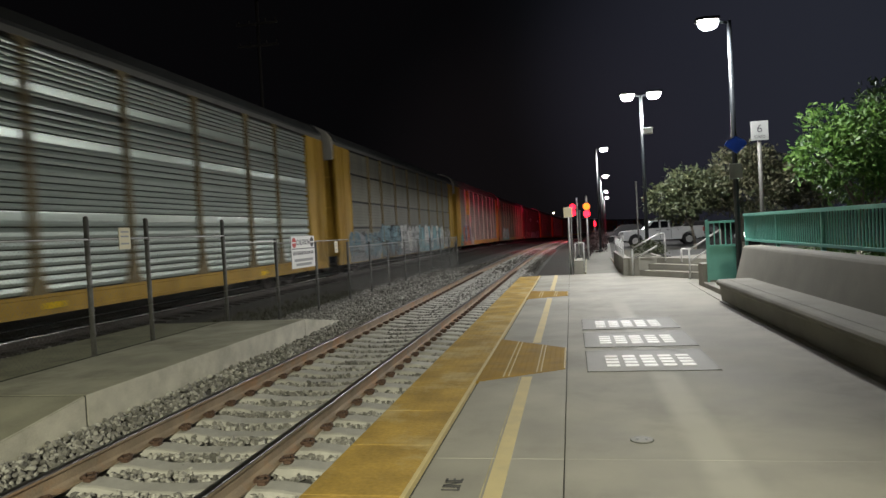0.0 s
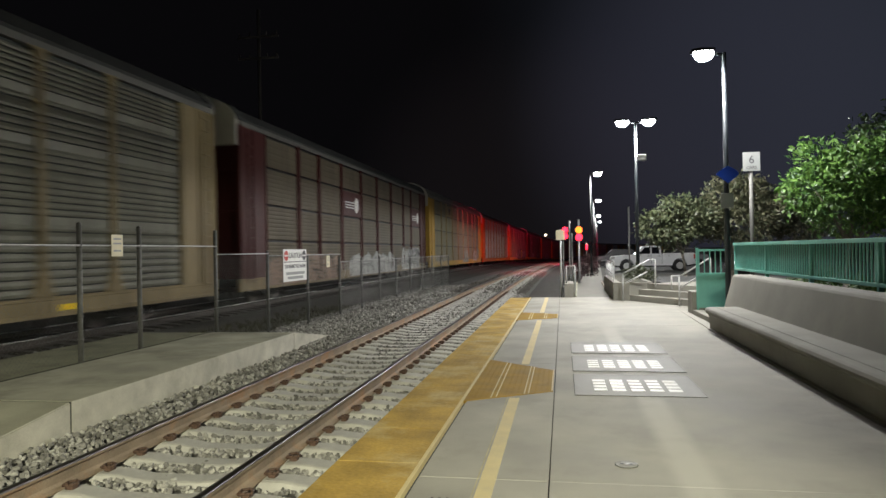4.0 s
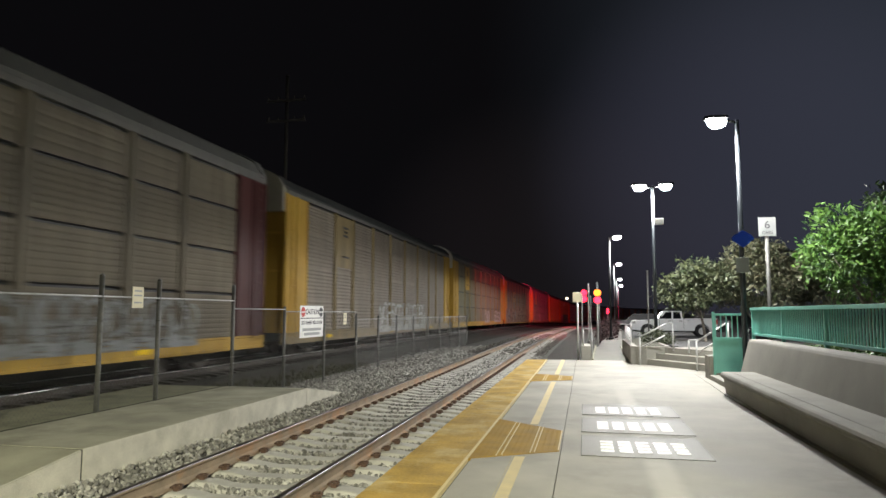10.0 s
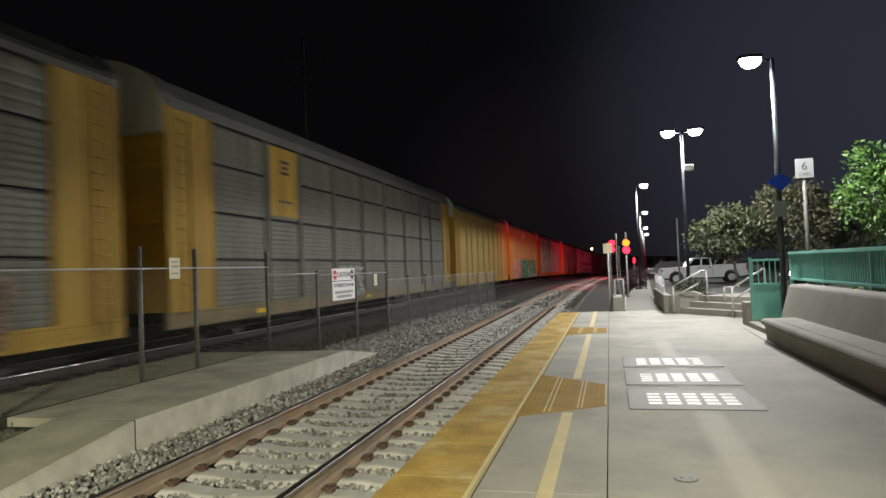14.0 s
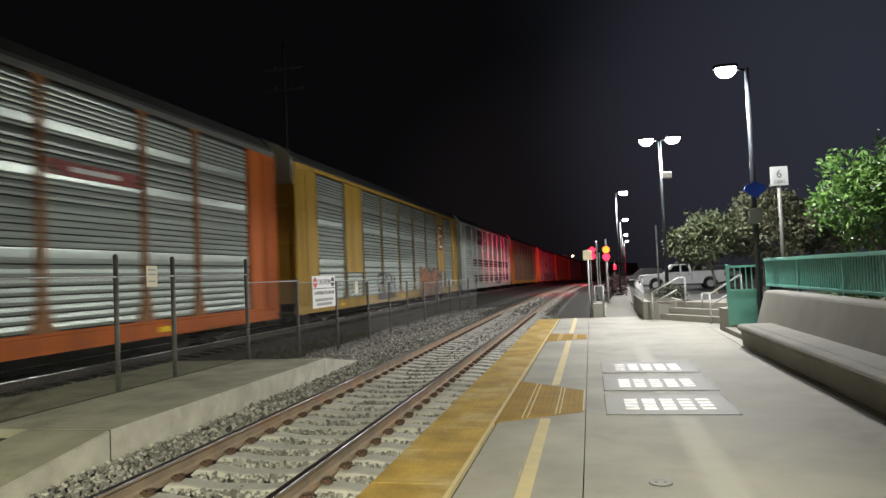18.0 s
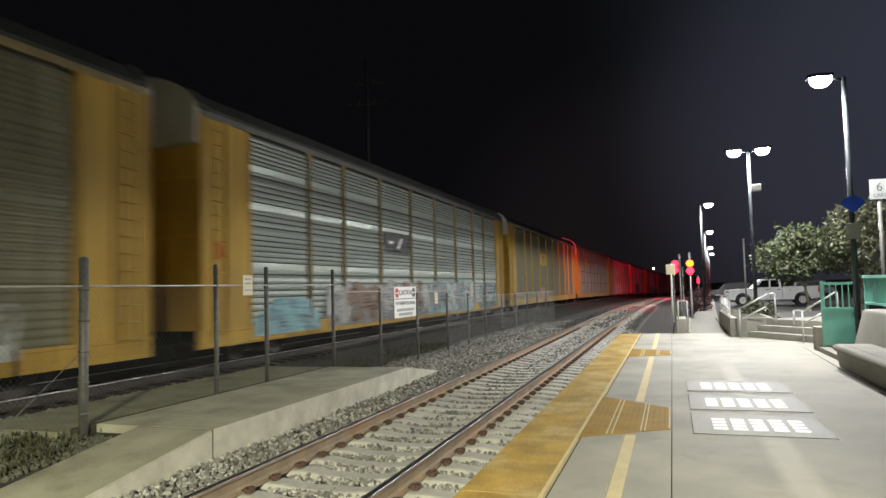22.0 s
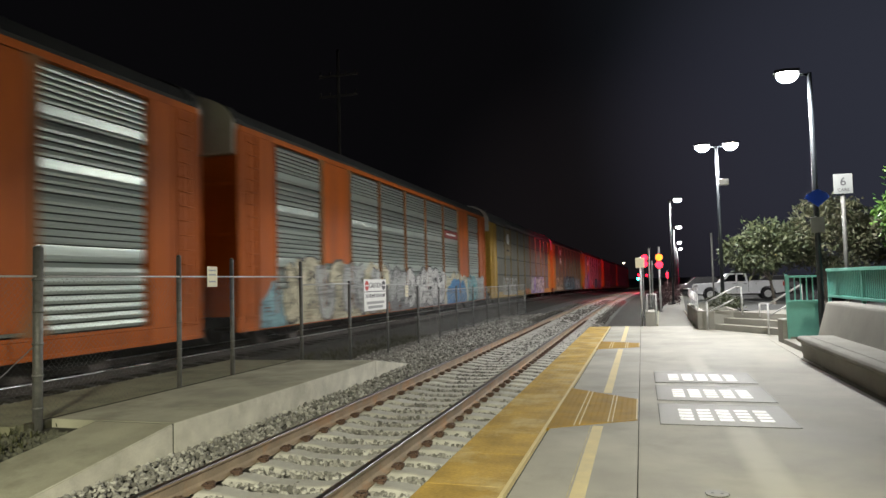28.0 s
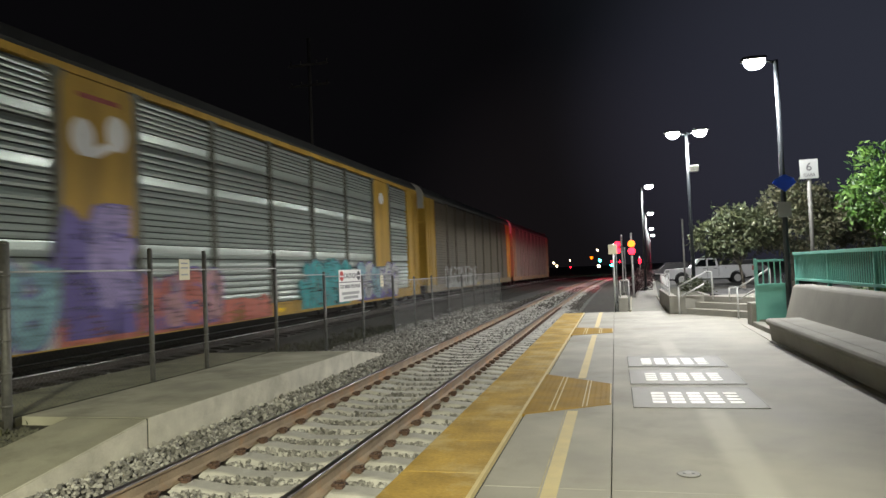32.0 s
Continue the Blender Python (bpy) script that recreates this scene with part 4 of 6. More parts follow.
S = "silver-sided"
CARS = {
    0: Car("ribbed", SILVER, TAN, YELLOW, YELLOW, ROOF, "silver ribbed car carrier with faded yellow posts and sill"),
    1: Car("panel", GREY_SHEET, TAN, YELLOW, YELLOW, ROOF, "grey panelled car carrier with tan posts and blue-grey sprayed paint", sprays=(("letters", 0.8, 5.4, 0.5, 1.9, "grey", "slate", "grey", "grey"), ("letters", 5.6, 9.6, 0.5, 2.3, "black", "slate", "slate", "black"), ("tag", 5.8, 9.4, 1.3, 2.2, "sky", "sky", "sky", ""), ("letters", 9.6, 14.4, 0.5, 2.3, "black", "palegrey", "white", "grey"), ("letters", 14.6, 22.7, 0.5, 2.3, "slate", "sky", "white", "sky"), ("tag", 23, 26, 0.6, 1.9, "palegrey", "grey", "grey", ""),)),
    2: Car("fine", PALE_SHEET, PALE_SHEET, YELLOW, YELLOW, ROOF_PALE, "pale grey-green car carrier with yellow emblem plate and violet sprayed paint", plates=((4.15, 6.05, 3.3, 5.5, YELLOW, *LOGO_Y),), sprays=(("letters", 2.2, 6.0, 0.5, 2.3, "violet", "rust", "slate", ""), ("wash", 1.6, 6.4, 0.5, 1.0, "rust", "rust", "rust", "rust"), ("wash", 6.0, 7.8, 0.5, 1.4, "grey", "grey", "grey", "palegrey"), ("tag", 0.9, 2.2, 0.5, 1.6, "teal", "teal", "teal", ""),)),
    3: Car("ribbed", GREY_SHEET, TAN, TAN, TAN, ROOF, "grey ribbed car carrier with pale green sprayed paint", sprays=(("letters", 2, 8, 0.6, 2.2, "teal", "palegrey", "sky", ""),)),
    4: Car("panel", BROWN_SHEET, MAROON, MAROON, TAN, ROOF, "dull brown panelled car carrier with maroon posts and white sprayed paint", plates=((9.2, 12.0, 3.3, 4.4, MAROON, ("oval", W_INK, 0.74, 0.5, 0.32, 0.36), ("bar", W_INK, 0.36, 0.36, 0.62, 0.025), ("bar", W_INK, 0.36, 0.47, 0.62, 0.025), ("bar", W_INK, 0.36, 0.58, 0.62, 0.025)), (23.2, 26.1, 3.3, 4.4, MAROON, ("oval", W_INK, 0.74, 0.5, 0.32, 0.36), ("bar", W_INK, 0.36, 0.36, 0.62, 0.025), ("bar", W_INK, 0.36, 0.47, 0.62, 0.025), ("bar", W_INK, 0.36, 0.58, 0.62, 0.025))), sprays=(("wash", 1, 9, 0.55, 1.9, "grey", "grey", "grey", "clay"), ("wash", 10, 18.9, 0.55, 1.9, "grey", "grey", "grey", "palegrey"), ("letters", 20.6, 25.5, 0.55, 1.95, "white", "grey", "palegrey", ""),)),
    5: Car("panel", DULL_SHEET, TAN, YELLOW, YELLOW, ROOF_PALE, "olive-grey panelled car carrier with tan posts and teal sprayed patch", plates=((6.2, 8.9, 4.55, 5.4, TAN, *marks_bars(K_INK)),), sprays=(("wash", 14.8, 18.2, 0.6, 1.9, "mist", "mist", "mist", "mist"), ("tag", 21.5, 24, 0.7, 1.7, "palegrey", "grey", "grey", ""),)),
    6: Car("ribbed", SILVER, FADED_ORANGE, ORANGE, ORANGE, ROOF, "silver ribbed car carrier with orange posts, ends and sill", plates=((18.3, 21.0, 3.8, 4.1, SPRAY["red"], ("bar", W_INK, 0.5, 0.5, 0.7, 0.05)),)),
    7: Car("fine", DULL_SHEET, DULL_SHEET, RUST_END, YELLOW, ROOF, "tan car carrier with rust-brown ends, black and lime sprayed paint", plates=((4.15, 6.05, 3.3, 5.45, OCHRE, *LOGO_Y),), sprays=(("tag", 7.4, 9.6, 0.7, 1.5, "palegrey", "grey", "grey", ""), ("letters", 10.4, 17.4, 0.55, 2.3, "black", "lime", "grey", "black"), ("letters", 17.6, 22.6, 0.6, 2.2, "black", "palegrey", "grey", "black"),)),
    8: Car("panel", BROWN_SHEET, BROWN_SHEET, MAROON, YELLOW, ROOF_PALE, "brown panelled car carrier with maroon ends and small white emblems", plates=((6.3, 8.9, 3.05, 4.3, MAROON, ("bar", SPRAY["pink"], 0.36, 0.72, 0.75, 0.22), ("bar", SPRAY["pink"], 0.6, 0.3, 0.6, 0.2)),), sprays=(("tag", 6, 8, 0.9, 2.0, "palegrey", "grey", "grey", ""), ("tag", 9, 11, 0.9, 2.0, "palegrey", "grey", "grey", ""), ("tag", 17.5, 24, 0.7, 1.9, "grey", "grey", "grey", ""),)),
    9: Car("fine", TAUPE_SHEET, TAN, YELLOW, TAN, ROOF, "tan ribbed car carrier with an emblem plate and white sprayed paint", plates=((4.15, 6.05, 3.4, 5.5, TAN, *LOGO_Y),), sprays=(("tag", 10, 20, 0.6, 2.1, "palegrey", "white", "sky", ""),)),
    10: Car("panel", DULL_SHEET, TAN, YELLOW, YELLOW, ROOF_PALE, "olive-grey panelled car carrier with yellow ends and emblem plate", plates=((4.2, 6.0, 3.5, 5.4, YELLOW, *LOGO_Y),), sprays=(("tag", 14.3, 17.5, 0.7, 1.9, "palegrey", "grey", "grey", ""), ("tag", 20.7, 25.7, 0.7, 1.9, "palegrey", "grey", "grey", ""),)),
    11: Car("panel", GREY_SHEET, TAN, YELLOW, YELLOW, ROOF, "grey panelled car carrier with ochre emblem and brown sprayed paint", plates=((6.1, 9.05, 3.2, 4.45, OCHRE, ("oval", INK, 0.24, 0.6, 0.40, 0.30), ("bar", OCHRE, 0.30, 0.6, 0.26, 0.13), ("slash", INK, 0.55, 0.6, 0.42, 0.30), ("slash", INK, 0.82, 0.6, 0.42, 0.30), ("bar", INK, 0.5, 0.14, 0.9, 0.05)),), sprays=(("letters", 0.5, 9, 0.55, 2.4, "brown", "clay", "grey", "clay"), ("letters", 9, 17.5, 0.55, 2.85, "brown", "clay", "grey", "clay"), ("letters", 17.5, 25, 0.55, 2.7, "brown", "clay", "brown", "brown"),)),
    12: Car("panel", GREY_SHEET, GREY_SHEET, YELLOW, TAN, ROOF_PALE, "grey panelled car carrier with yellow ends and emblem plate", plates=((4.2, 6.0, 3.4, 5.5, YELLOW, *LOGO_Y),), sprays=(("tag", 9, 12, 0.7, 1.9, "palegrey", "grey", "grey", ""),)),
    13: Car("flat", YELLOW_SHEET, YELLOW, YELLOW, YELLOW, ROOF, "yellow leading unit of a tall articulated car carrier", long=21.2),
    14: Car("flat", YELLOW_SHEET, YELLOW, YELLOW, YELLOW, ROOF, "yellow trailing unit of an articulated car carrier, green sprayed paint", long=21.2, plates=((11, 13.0, 4.7, 5.2, W_INK,), (15, 15.6, 4.4, 5.3, W_INK)), sprays=(("letters", 2, 8, 0.5, 2.4, "white", "salmon", "pink", "salmon"), ("letters", 8, 16, 0.5, 2.6, "black", "green", "grey", "green"), ("wash", 15.6, 24.6, 0.5, 2.8, "palegrey", "palegrey", "palegrey", "palegrey"), ("letters", 16, 24.2, 0.5, 2.6, "black", "green", "green", "green"), ("letters", 24.2, 26.8, 0.5, 1.6, "pink", "pink", "salmon", "pink"),)),
    15: Car("ribbed", SILVER, FADED_ORANGE, ORANGE, ORANGE, ROOF, "silver ribbed car carrier with orange ends, posts and sill", plates=((18.3, 21.0, 3.8, 4.1, SPRAY["red"], ("bar", W_INK, 0.5, 0.5, 0.7, 0.05)),)),
    16: Car("ribbed", SILVER, TAN, YELLOW, YELLOW, ROOF, "silver ribbed car carrier with a red emblem and rust-red sprayed paint", plates=((21.2, 23.1, 1.9, 5.55, YELLOW,), (4.1, 6.0, 1.9, 5.55, YELLOW,), (21.5, 22.8, 3.3, 5.0, SPRAY["red"], ("bar", W_INK, 0.5, 0.86, 0.4, 0.06), ("bar", W_INK, 0.2, 0.5, 0.07, 0.5), ("bar", W_INK, 0.55, 0.56, 0.3, 0.06), ("bar", W_INK, 0.5, 0.14, 0.4, 0.06))), sprays=(("tag", 8, 11, 0.6, 1.9, "black", "grey", "grey", ""), ("letters", 16.2, 22.1, 0.5, 2.2, "brown", "rust", "brown", "brown"),), extra=(YELLOW,)),
    17: Car("ribbed", WHITE_SHEET, WHITE_SHEET, WHITE_SHEET, WHITE_SHEET, ROOF, "white ribbed car carrier with maroon stripes and an emblem plate", plates=((6.15, 9.0, 4.25, 5.45, MAROON, ("oval", SPRAY["palegrey"], 0.18, 0.6, 0.3, 0.2), ("oval", SPRAY["palegrey"], 0.25, 0.38, 0.22, 0.12), ("bar", SPRAY["palegrey"], 0.65, 0.52, 0.75, 0.05), ("bar", SPRAY["palegrey"], 0.7, 0.36, 0.5, 0.03)),), stripes=tuple((a, b, z, z + h, MAROON) for a, b in ((4.2, 8.9), (9.2, 12.0), (12.25, 15.0), (15.3, 18.0), (18.3, 21.0), (21.3, 23.0), (23.3, 26.1)) for z, h in ((2.35, 0.12), (2.52, 0.16), (2.74, 0.2), (1.05, 0.12), (1.24, 0.14), (1.46, 0.16))), sprays=(("tag", 17, 19.5, 0.7, 1.8, "slate", "grey", "grey", ""),), extra=(WHITE_SHEET,)),
    18: Car("fine", DULL_SHEET, TAN, YELLOW, YELLOW, ROOF, "dull tan car carrier with yellow ends and grey round emblem", plates=((0.2, 1.1, 3.6, 5.5, YELLOW, ("oval", SPRAY["slate"], 0.5, 0.54, 0.32, 0.46), ("bar", SPRAY["grey"], 0.5, 0.54, 0.2, 0.05)),), sprays=(("tag", 20, 25, 0.7, 1.7, "palegrey", "grey", "grey", ""),), extra=(TAN,)),
    19: Car("ribbed", SILVER, TAN, YELLOW, YELLOW, ROOF, "bright silver car carrier with black emblem and white sprayed paint", plates=((0.3, 0.6, 2.45, 2.85, ORANGE), (9.4, 11.9, 3.0, 3.75, K_INK, ("slash", W_INK, 0.6, 0.5, 0.3, 0.2), ("bar", W_INK, 0.25, 0.5, 0.2, 0.05)),), sprays=(("wash", 1.2, 4.5, 0.6, 1.9, "sky", "sky", "sky", "sky"), ("letters", 5, 14, 0.6, 2.0, "grey", "palegrey", "brown", ""), ("letters", 14, 21, 0.6, 2.1, "sky", "palegrey", "grey", ""), ("tag", 22, 26, 0.6, 1.9, "slate", "grey", "grey", ""),)),
    20: Car("fine", DULL_SHEET, YELLOW, YELLOW, YELLOW, ROOF, "dull tan ribbed car carrier with a yellow emblem plate", plates=((9.3, 11.9, 3.3, 4.2, YELLOW, *marks_bars(SPRAY["brown"], 0.5)),), sprays=(("tag", 9, 11, 0.7, 1.6, "pink", "grey", "grey", ""),), extra=(TAN,)),
    21: Car("panel", PALE_SHEET, TAN, YELLOW, YELLOW, ROOF_PALE, "grey panelled car carrier with yellow sill and emblem plate", plates=((4.15, 6.05, 3.6, 5.4, YELLOW, *LOGO_Y),)),
    22: Car("fine", DULL_SHEET, TAN, TAN, TAN, ROOF, "pale tan car carrier with an emblem plate and white sprayed paint", plates=((6.2, 8.9, 3.6, 5.5, TAN, *LOGO_Y),), sprays=(("tag", 4, 14, 0.7, 2.1, "palegrey", "grey", "grey", ""),)),
    23: Car("ribbed", SILVER, FADED_ORANGE, ORANGE, ORANGE, ROOF, "silver ribbed car carrier with orange panels, grey sprayed paint", plates=((21.2, 23.1, 0.95, 5.55, ORANGE, ("oval", SPRAY["palegrey"], 0.4, 0.85, 0.25, 0.4)), (18.3, 21.0, 3.8, 4.1, SPRAY["red"], ("bar", K_INK, 0.5, 0.3, 0.9, 0.05))), sprays=(("letters", 6, 14, 0.55, 2.5, "black", "grey", "slate", "grey"),), extra=(ORANGE,)),
    24: Car("ribbed", SILVER, FADED_ORANGE, ORANGE, ORANGE, ROOF, "silver and orange car carrier with large cream sprayed paint", plates=((4.1, 6.0, 2.3, 5.55, ORANGE,), (21.2, 23.1, 1.9, 5.55, ORANGE,), (18.3, 21.0, 3.9, 4.3, SPRAY["red"], ("bar", W_INK, 0.5, 0.5, 0.9, 0.05))), sprays=(("wash", 0.6, 1.6, 0.5, 2.3, "sky", "sky", "sky", "sky"), ("letters", 1.6, 9.7, 0.5, 2.5, "black", "cream", "palegrey", "cream"), ("letters", 9.9, 18.0, 0.5, 2.4, "black", "white", "palegrey", "grey"), ("wash", 17.8, 23.0, 0.5, 2.6, "cream", "cream", "cream", "cream"), ("wash", 18.5, 22.5, 0.5, 2.15, "blue", "blue", "blue", "blue"), ("letters", 22.9, 25.1, 0.5, 2.0, "teal", "teal", "sky", "teal"), ("letters", 25.1, 26.9, 0.5, 2.1, "grey", "palegrey", "grey", "palegrey"),), extra=(ORANGE,)),
    25: Car("panel", GREY_SHEET, TAN, YELLOW, YELLOW, ROOF_PALE, "grey panelled car carrier with violet and white sprayed paint", plates=((4.2, 6.0, 3.5, 5.4, TAN, ("oval", W_INK, 0.5, 0.65, 0.5, 0.4), ("bar", K_INK, 0.5, 0.2, 0.5, 0.06)),), sprays=(("wash", 12, 14.2, 0.5, 1.2, "rust", "rust", "rust", "rust"), ("letters", 15, 22.4, 0.5, 2.05, "violet", "palegrey", "lavender", "lavender"), ("tag", 3, 8, 0.6, 1.9, "palegrey", "grey", "grey", ""),)),
    26: Car("fine", DULL_SHEET, TAN, YELLOW, TAN, ROOF, "tan car carrier with white emblem and dark blue sprayed paint", plates=((4.2, 6.0, 3.3, 5.4, TAN, ("oval", W_INK, 0.5, 0.75, 0.55, 0.35), ("bar", W_INK, 0.5, 0.3, 0.5, 0.3)),), sprays=(("tag", 1.5, 6, 0.6, 2.0, "cream", "cream", "cream", ""), ("letters", 7.7, 18, 0.5, 2.3, "black", "slate", "slate", "black"), ("tag", 8.2, 17, 0.6, 2.0, "sky", "sky", "sky", ""), ("letters", 18, 23.6, 0.5, 2.1, "slate", "palegrey", "grey", "grey"),), extra=(TAN,)),
    27: Car("ribbed", SILVER, GREY_SHEET, YELLOW, YELLOW, ROOF, "silver car carrier with yellow plates and pink sprayed paint", plates=((4.1, 6.0, 2.2, 5.55, YELLOW, ("oval", W_INK, 0.28, 0.66, 0.30, 0.36), ("oval", W_INK, 0.74, 0.72, 0.30, 0.36), ("slash", W_INK, 0.5, 0.60, 0.55, 0.16), ("bar", SPRAY["red"], 0.5, 0.90, 0.55, 0.05)), (21.2, 23.1, 1.9, 5.55, YELLOW, ("oval", W_INK, 0.5, 0.8, 0.3, 0.25))), sprays=(("wash", 1.2, 12, 0.5, 1.35, "salmon", "salmon", "salmon", "salmon"), ("letters", 0.2, 3.9, 0.5, 2.2, "violet", "palegrey", "sky", "palegrey"), ("letters", 4.1, 5.9, 0.6, 3.2, "violet", "lavender", "violet", "violet"), ("letters", 6.2, 9.2, 0.55, 2.0, "violet", "salmon", "pink", ""), ("letters", 14, 18.2, 0.55, 2.2, "slate", "teal", "sky", "teal"), ("letters", 19, 24, 0.55, 2.1, "violet", "sky", "palegrey", ""),), extra=(YELLOW,)),
    28: Car("fine", BROWN_SHEET, BROWN_SHEET, YELLOW, TAN, ROOF, "brown ribbed car carrier with yellow ends", sprays=(("tag", 3, 12, 0.6, 1.9, "palegrey", "grey", "grey", ""),)),
    29: Car("fine", GREY_SHEET, GREY_SHEET, TAN, TAN, ROOF, "grey ribbed last car of the freight train"),
}


def car_start(n):
    """Where the leading end of car n stands at the clip's start."""
    if n <= 13:
        return n * CAR - 0.93
    if n == 14:
        return 13 * CAR - 0.93 + 22.63
    return n * CAR - 14.335


def car_pose(y, long):
    """The pose of a car whose leading end is at y."""
    a, b = y + 3.2, y + long - 3.2
    xa, xb, za, zb = TRACK_2 + drift(a), TRACK_2 + drift(b), RAIL_FAR - drop(a), RAIL_FAR - drop(b)
    yaw = -math.degrees(math.atan2(xb - xa, b - a))
    tilt = math.degrees(math.atan2(zb - za, b - a))
    f = 3.2 / (b - a)
    return pose(xa - (xb - xa) * f, y, za - (zb - za) * f, tilt, 0, yaw)


TRAIN = {n: build_car(n, c) for n, c in CARS.items()}
for n, ob in TRAIN.items():
    ob.matrix_basis = car_pose(car_start(n), CARS[n].long)


# how far the train runs ahead (-) or behind (+) a steady roll: one shift for all cars, set to fit the camera's view
VIEW_SHIFTS = [(0, -0.6), (1, -0.26), (2, -0.12), (3.5, -0.3), (5, -0.46), (6, -0.06), (7, 0.37), (8, 0.23), (9, -0.43), (10, -0.6), (11, 0.66), (12, 0.47), (13, 0.71), (14, 0.1), (15.5, 0.3), (17, 0.5), (18, 0.69), (19, -0.21), (20, -0.12), (21, -0.24), (22, -0.25), (23, 0.8), (24, -0.06), (25, 0.17), (26.5, 0.3), (28, 0.54), (29, -0.36), (30, -0.3), (31, -0.45), (32, -0.43)]


def motions():
    """The freight train rolls past towards the viewer."""
    for n, ob in TRAIN.items():
        walk(ob, [(t, car_pose(car_start(n) - SPEED * t + d, CARS[n].long)) for t, d in VIEW_SHIFTS])


# ---- lamp posts ----
def lamp_post(x, y, heads, top=5.65, arm=0.42, box_at=None, base=0.0, watts=LAMP_W, hooded=0, blend=0.45, tone=(1.0, 0.99, 0.97), paint_is=POLE_PAINT):
    post = empty("lamp_post", Matrix.Translation((x, y, base)), "dark tapered lamp post with %s bright white LED head%s" % (("one", "") if len(heads) == 1 else ("two", "s")), "lamp post", "lamp posts along the platform")
    bm = bmesh.new()
    tube(bm, (0, 0, 0), (0, 0, top), 0.062, 16, 0.046)
    part("pole", bm, paint_is, post)
    bm = bmesh.new()
    tube(bm, (0, 0, 0), (0, 0, 0.12), 0.14, 14, 0.10)
    part("base_cover", bm, paint_is, post)
    for s in heads:
        bm = bmesh.new()
        tube(bm, (0, 0, top - 0.05), (s * (arm - 0.12), 0, top + 0.02), 0.03, 8)
        part("arm", bm, POLE_PAINT, post)
        bm = bmesh.new()
        prism(bm, [(s * (arm - 0.22), -0.14), (s * (arm + 0.10), -0.20), (s * (arm + 0.26), -0.12), (s * (arm + 0.26), 0.12), (s * (arm + 0.10), 0.20), (s * (arm - 0.22), 0.14)], "z", top + 0.03, top + 0.09)
        head = part("lamp_head", bm, POLE_PAINT, post, "flat LED lamp head")
        bm = bmesh.new()
        ring = [(s * arm + 0.215 * math.cos(q * math.tau / 20), 0.14 * math.sin(q * math.tau / 20)) for q in range(20)]
        prism(bm, ring, "z", top - 0.02, top + 0.029)
        for lo, hi, fa, fb in ((-0.02, -0.09, 1.0, 0.86), (-0.09, -0.15, 0.86, 0.5)):
            a = [bm.verts.new((s * arm + (u - s * arm) * fa, v * fa, top + lo)) for u, v in ring]
            b = [bm.verts.new((s * arm + (u - s * arm) * fb, v * fb, top + hi)) for u, v in ring]
            for q in range(20):
                bm.faces.new((a[q], a[(q + 1) % 20], b[(q + 1) % 20], b[q]))
        bm.faces.new(b[::-1])
        part("lens", bm, LAMP_GLOW, head, "glowing white lens")
    if box_at:
        bm = boxes((0.03, 0.32, -0.11, 0.11, box_at - 0.1, box_at + 0.1), bevel=0.02)
        part("camera_box", bm, GALV_LIGHT, post, "pale camera housing")
    for s in heads:
        at = (x + s * arm, y, base + top - 0.28)
        if hooded:
            lamp("platform_light", "SPOT", at, watts, tone, target=(at[0], at[1] + 0.01, 0), cone=hooded, blend=blend)
        else:
            lamp("platform_light", "POINT", at, watts, tone)
    return post


lamp_post(3.47, 15.6, (-1,), watts=LAMP_W * 1.35, hooded=169, blend=0.12)
lamp_post(2.42, 23.4, (-1, 1), box_at=4.46, watts=700)
lamp_post(1.55, 38.9, (1,), watts=1500, hooded=176, blend=0.1, paint_is=BLACK)
lamp_post(2.6, 59.0, (1,), base=-0.1, watts=2400, hooded=176, blend=0.1, paint_is=BLACK)
lamp_post(3.9, 84.0, (1,), base=-0.2, watts=1000, hooded=176, blend=0.1, paint_is=BLACK)
lamp_post(4.9, 101.0, (1,), base=-0.3, watts=800, hooded=176, blend=0.1, paint_is=BLACK)
# unseen post added behind the camera to brighten the near track and train
lamp_post(3.7, -11.5, (-1,), top=6.6, watts=22500, hooded=167, tone=(1.0, 0.97, 0.72))


# ---- bench and wall ----
def bench():
    b = empty("concrete_bench", Matrix.Translation((2.47, 0, 0)), "long cast concrete bench with a backing wall", "bench")
    bm = bmesh.new()
    prism(bm, [(0.05, 0.402), (0.018, 0.39), (0.0, 0.36), (0.004, 0.325), (0.022, 0.30), (0.055, 0.285), (0.085, 0.03), (0.05, 0.02), (0.045, 0.0), (0.80, 0.0), (0.80, 0.41), (0.175, 0.405), (0.168, 0.392), (0.161, 0.405)], "y", -12, 12.95)
    part("seat", bm, CONCRETE_WALL, b)
    bm = bmesh.new()
    prism(bm, [(0.53, 0.30), (0.695, 0.90), (0.715, 0.93), (0.75, 0.945), (1.0, 0.945), (1.02, 0.925), (1.02, -0.2), (0.53, -0.2)], "y", -12, 13.9)
    part("back_wall", bm, CONCRETE_WALL, b)
    return b


bench()


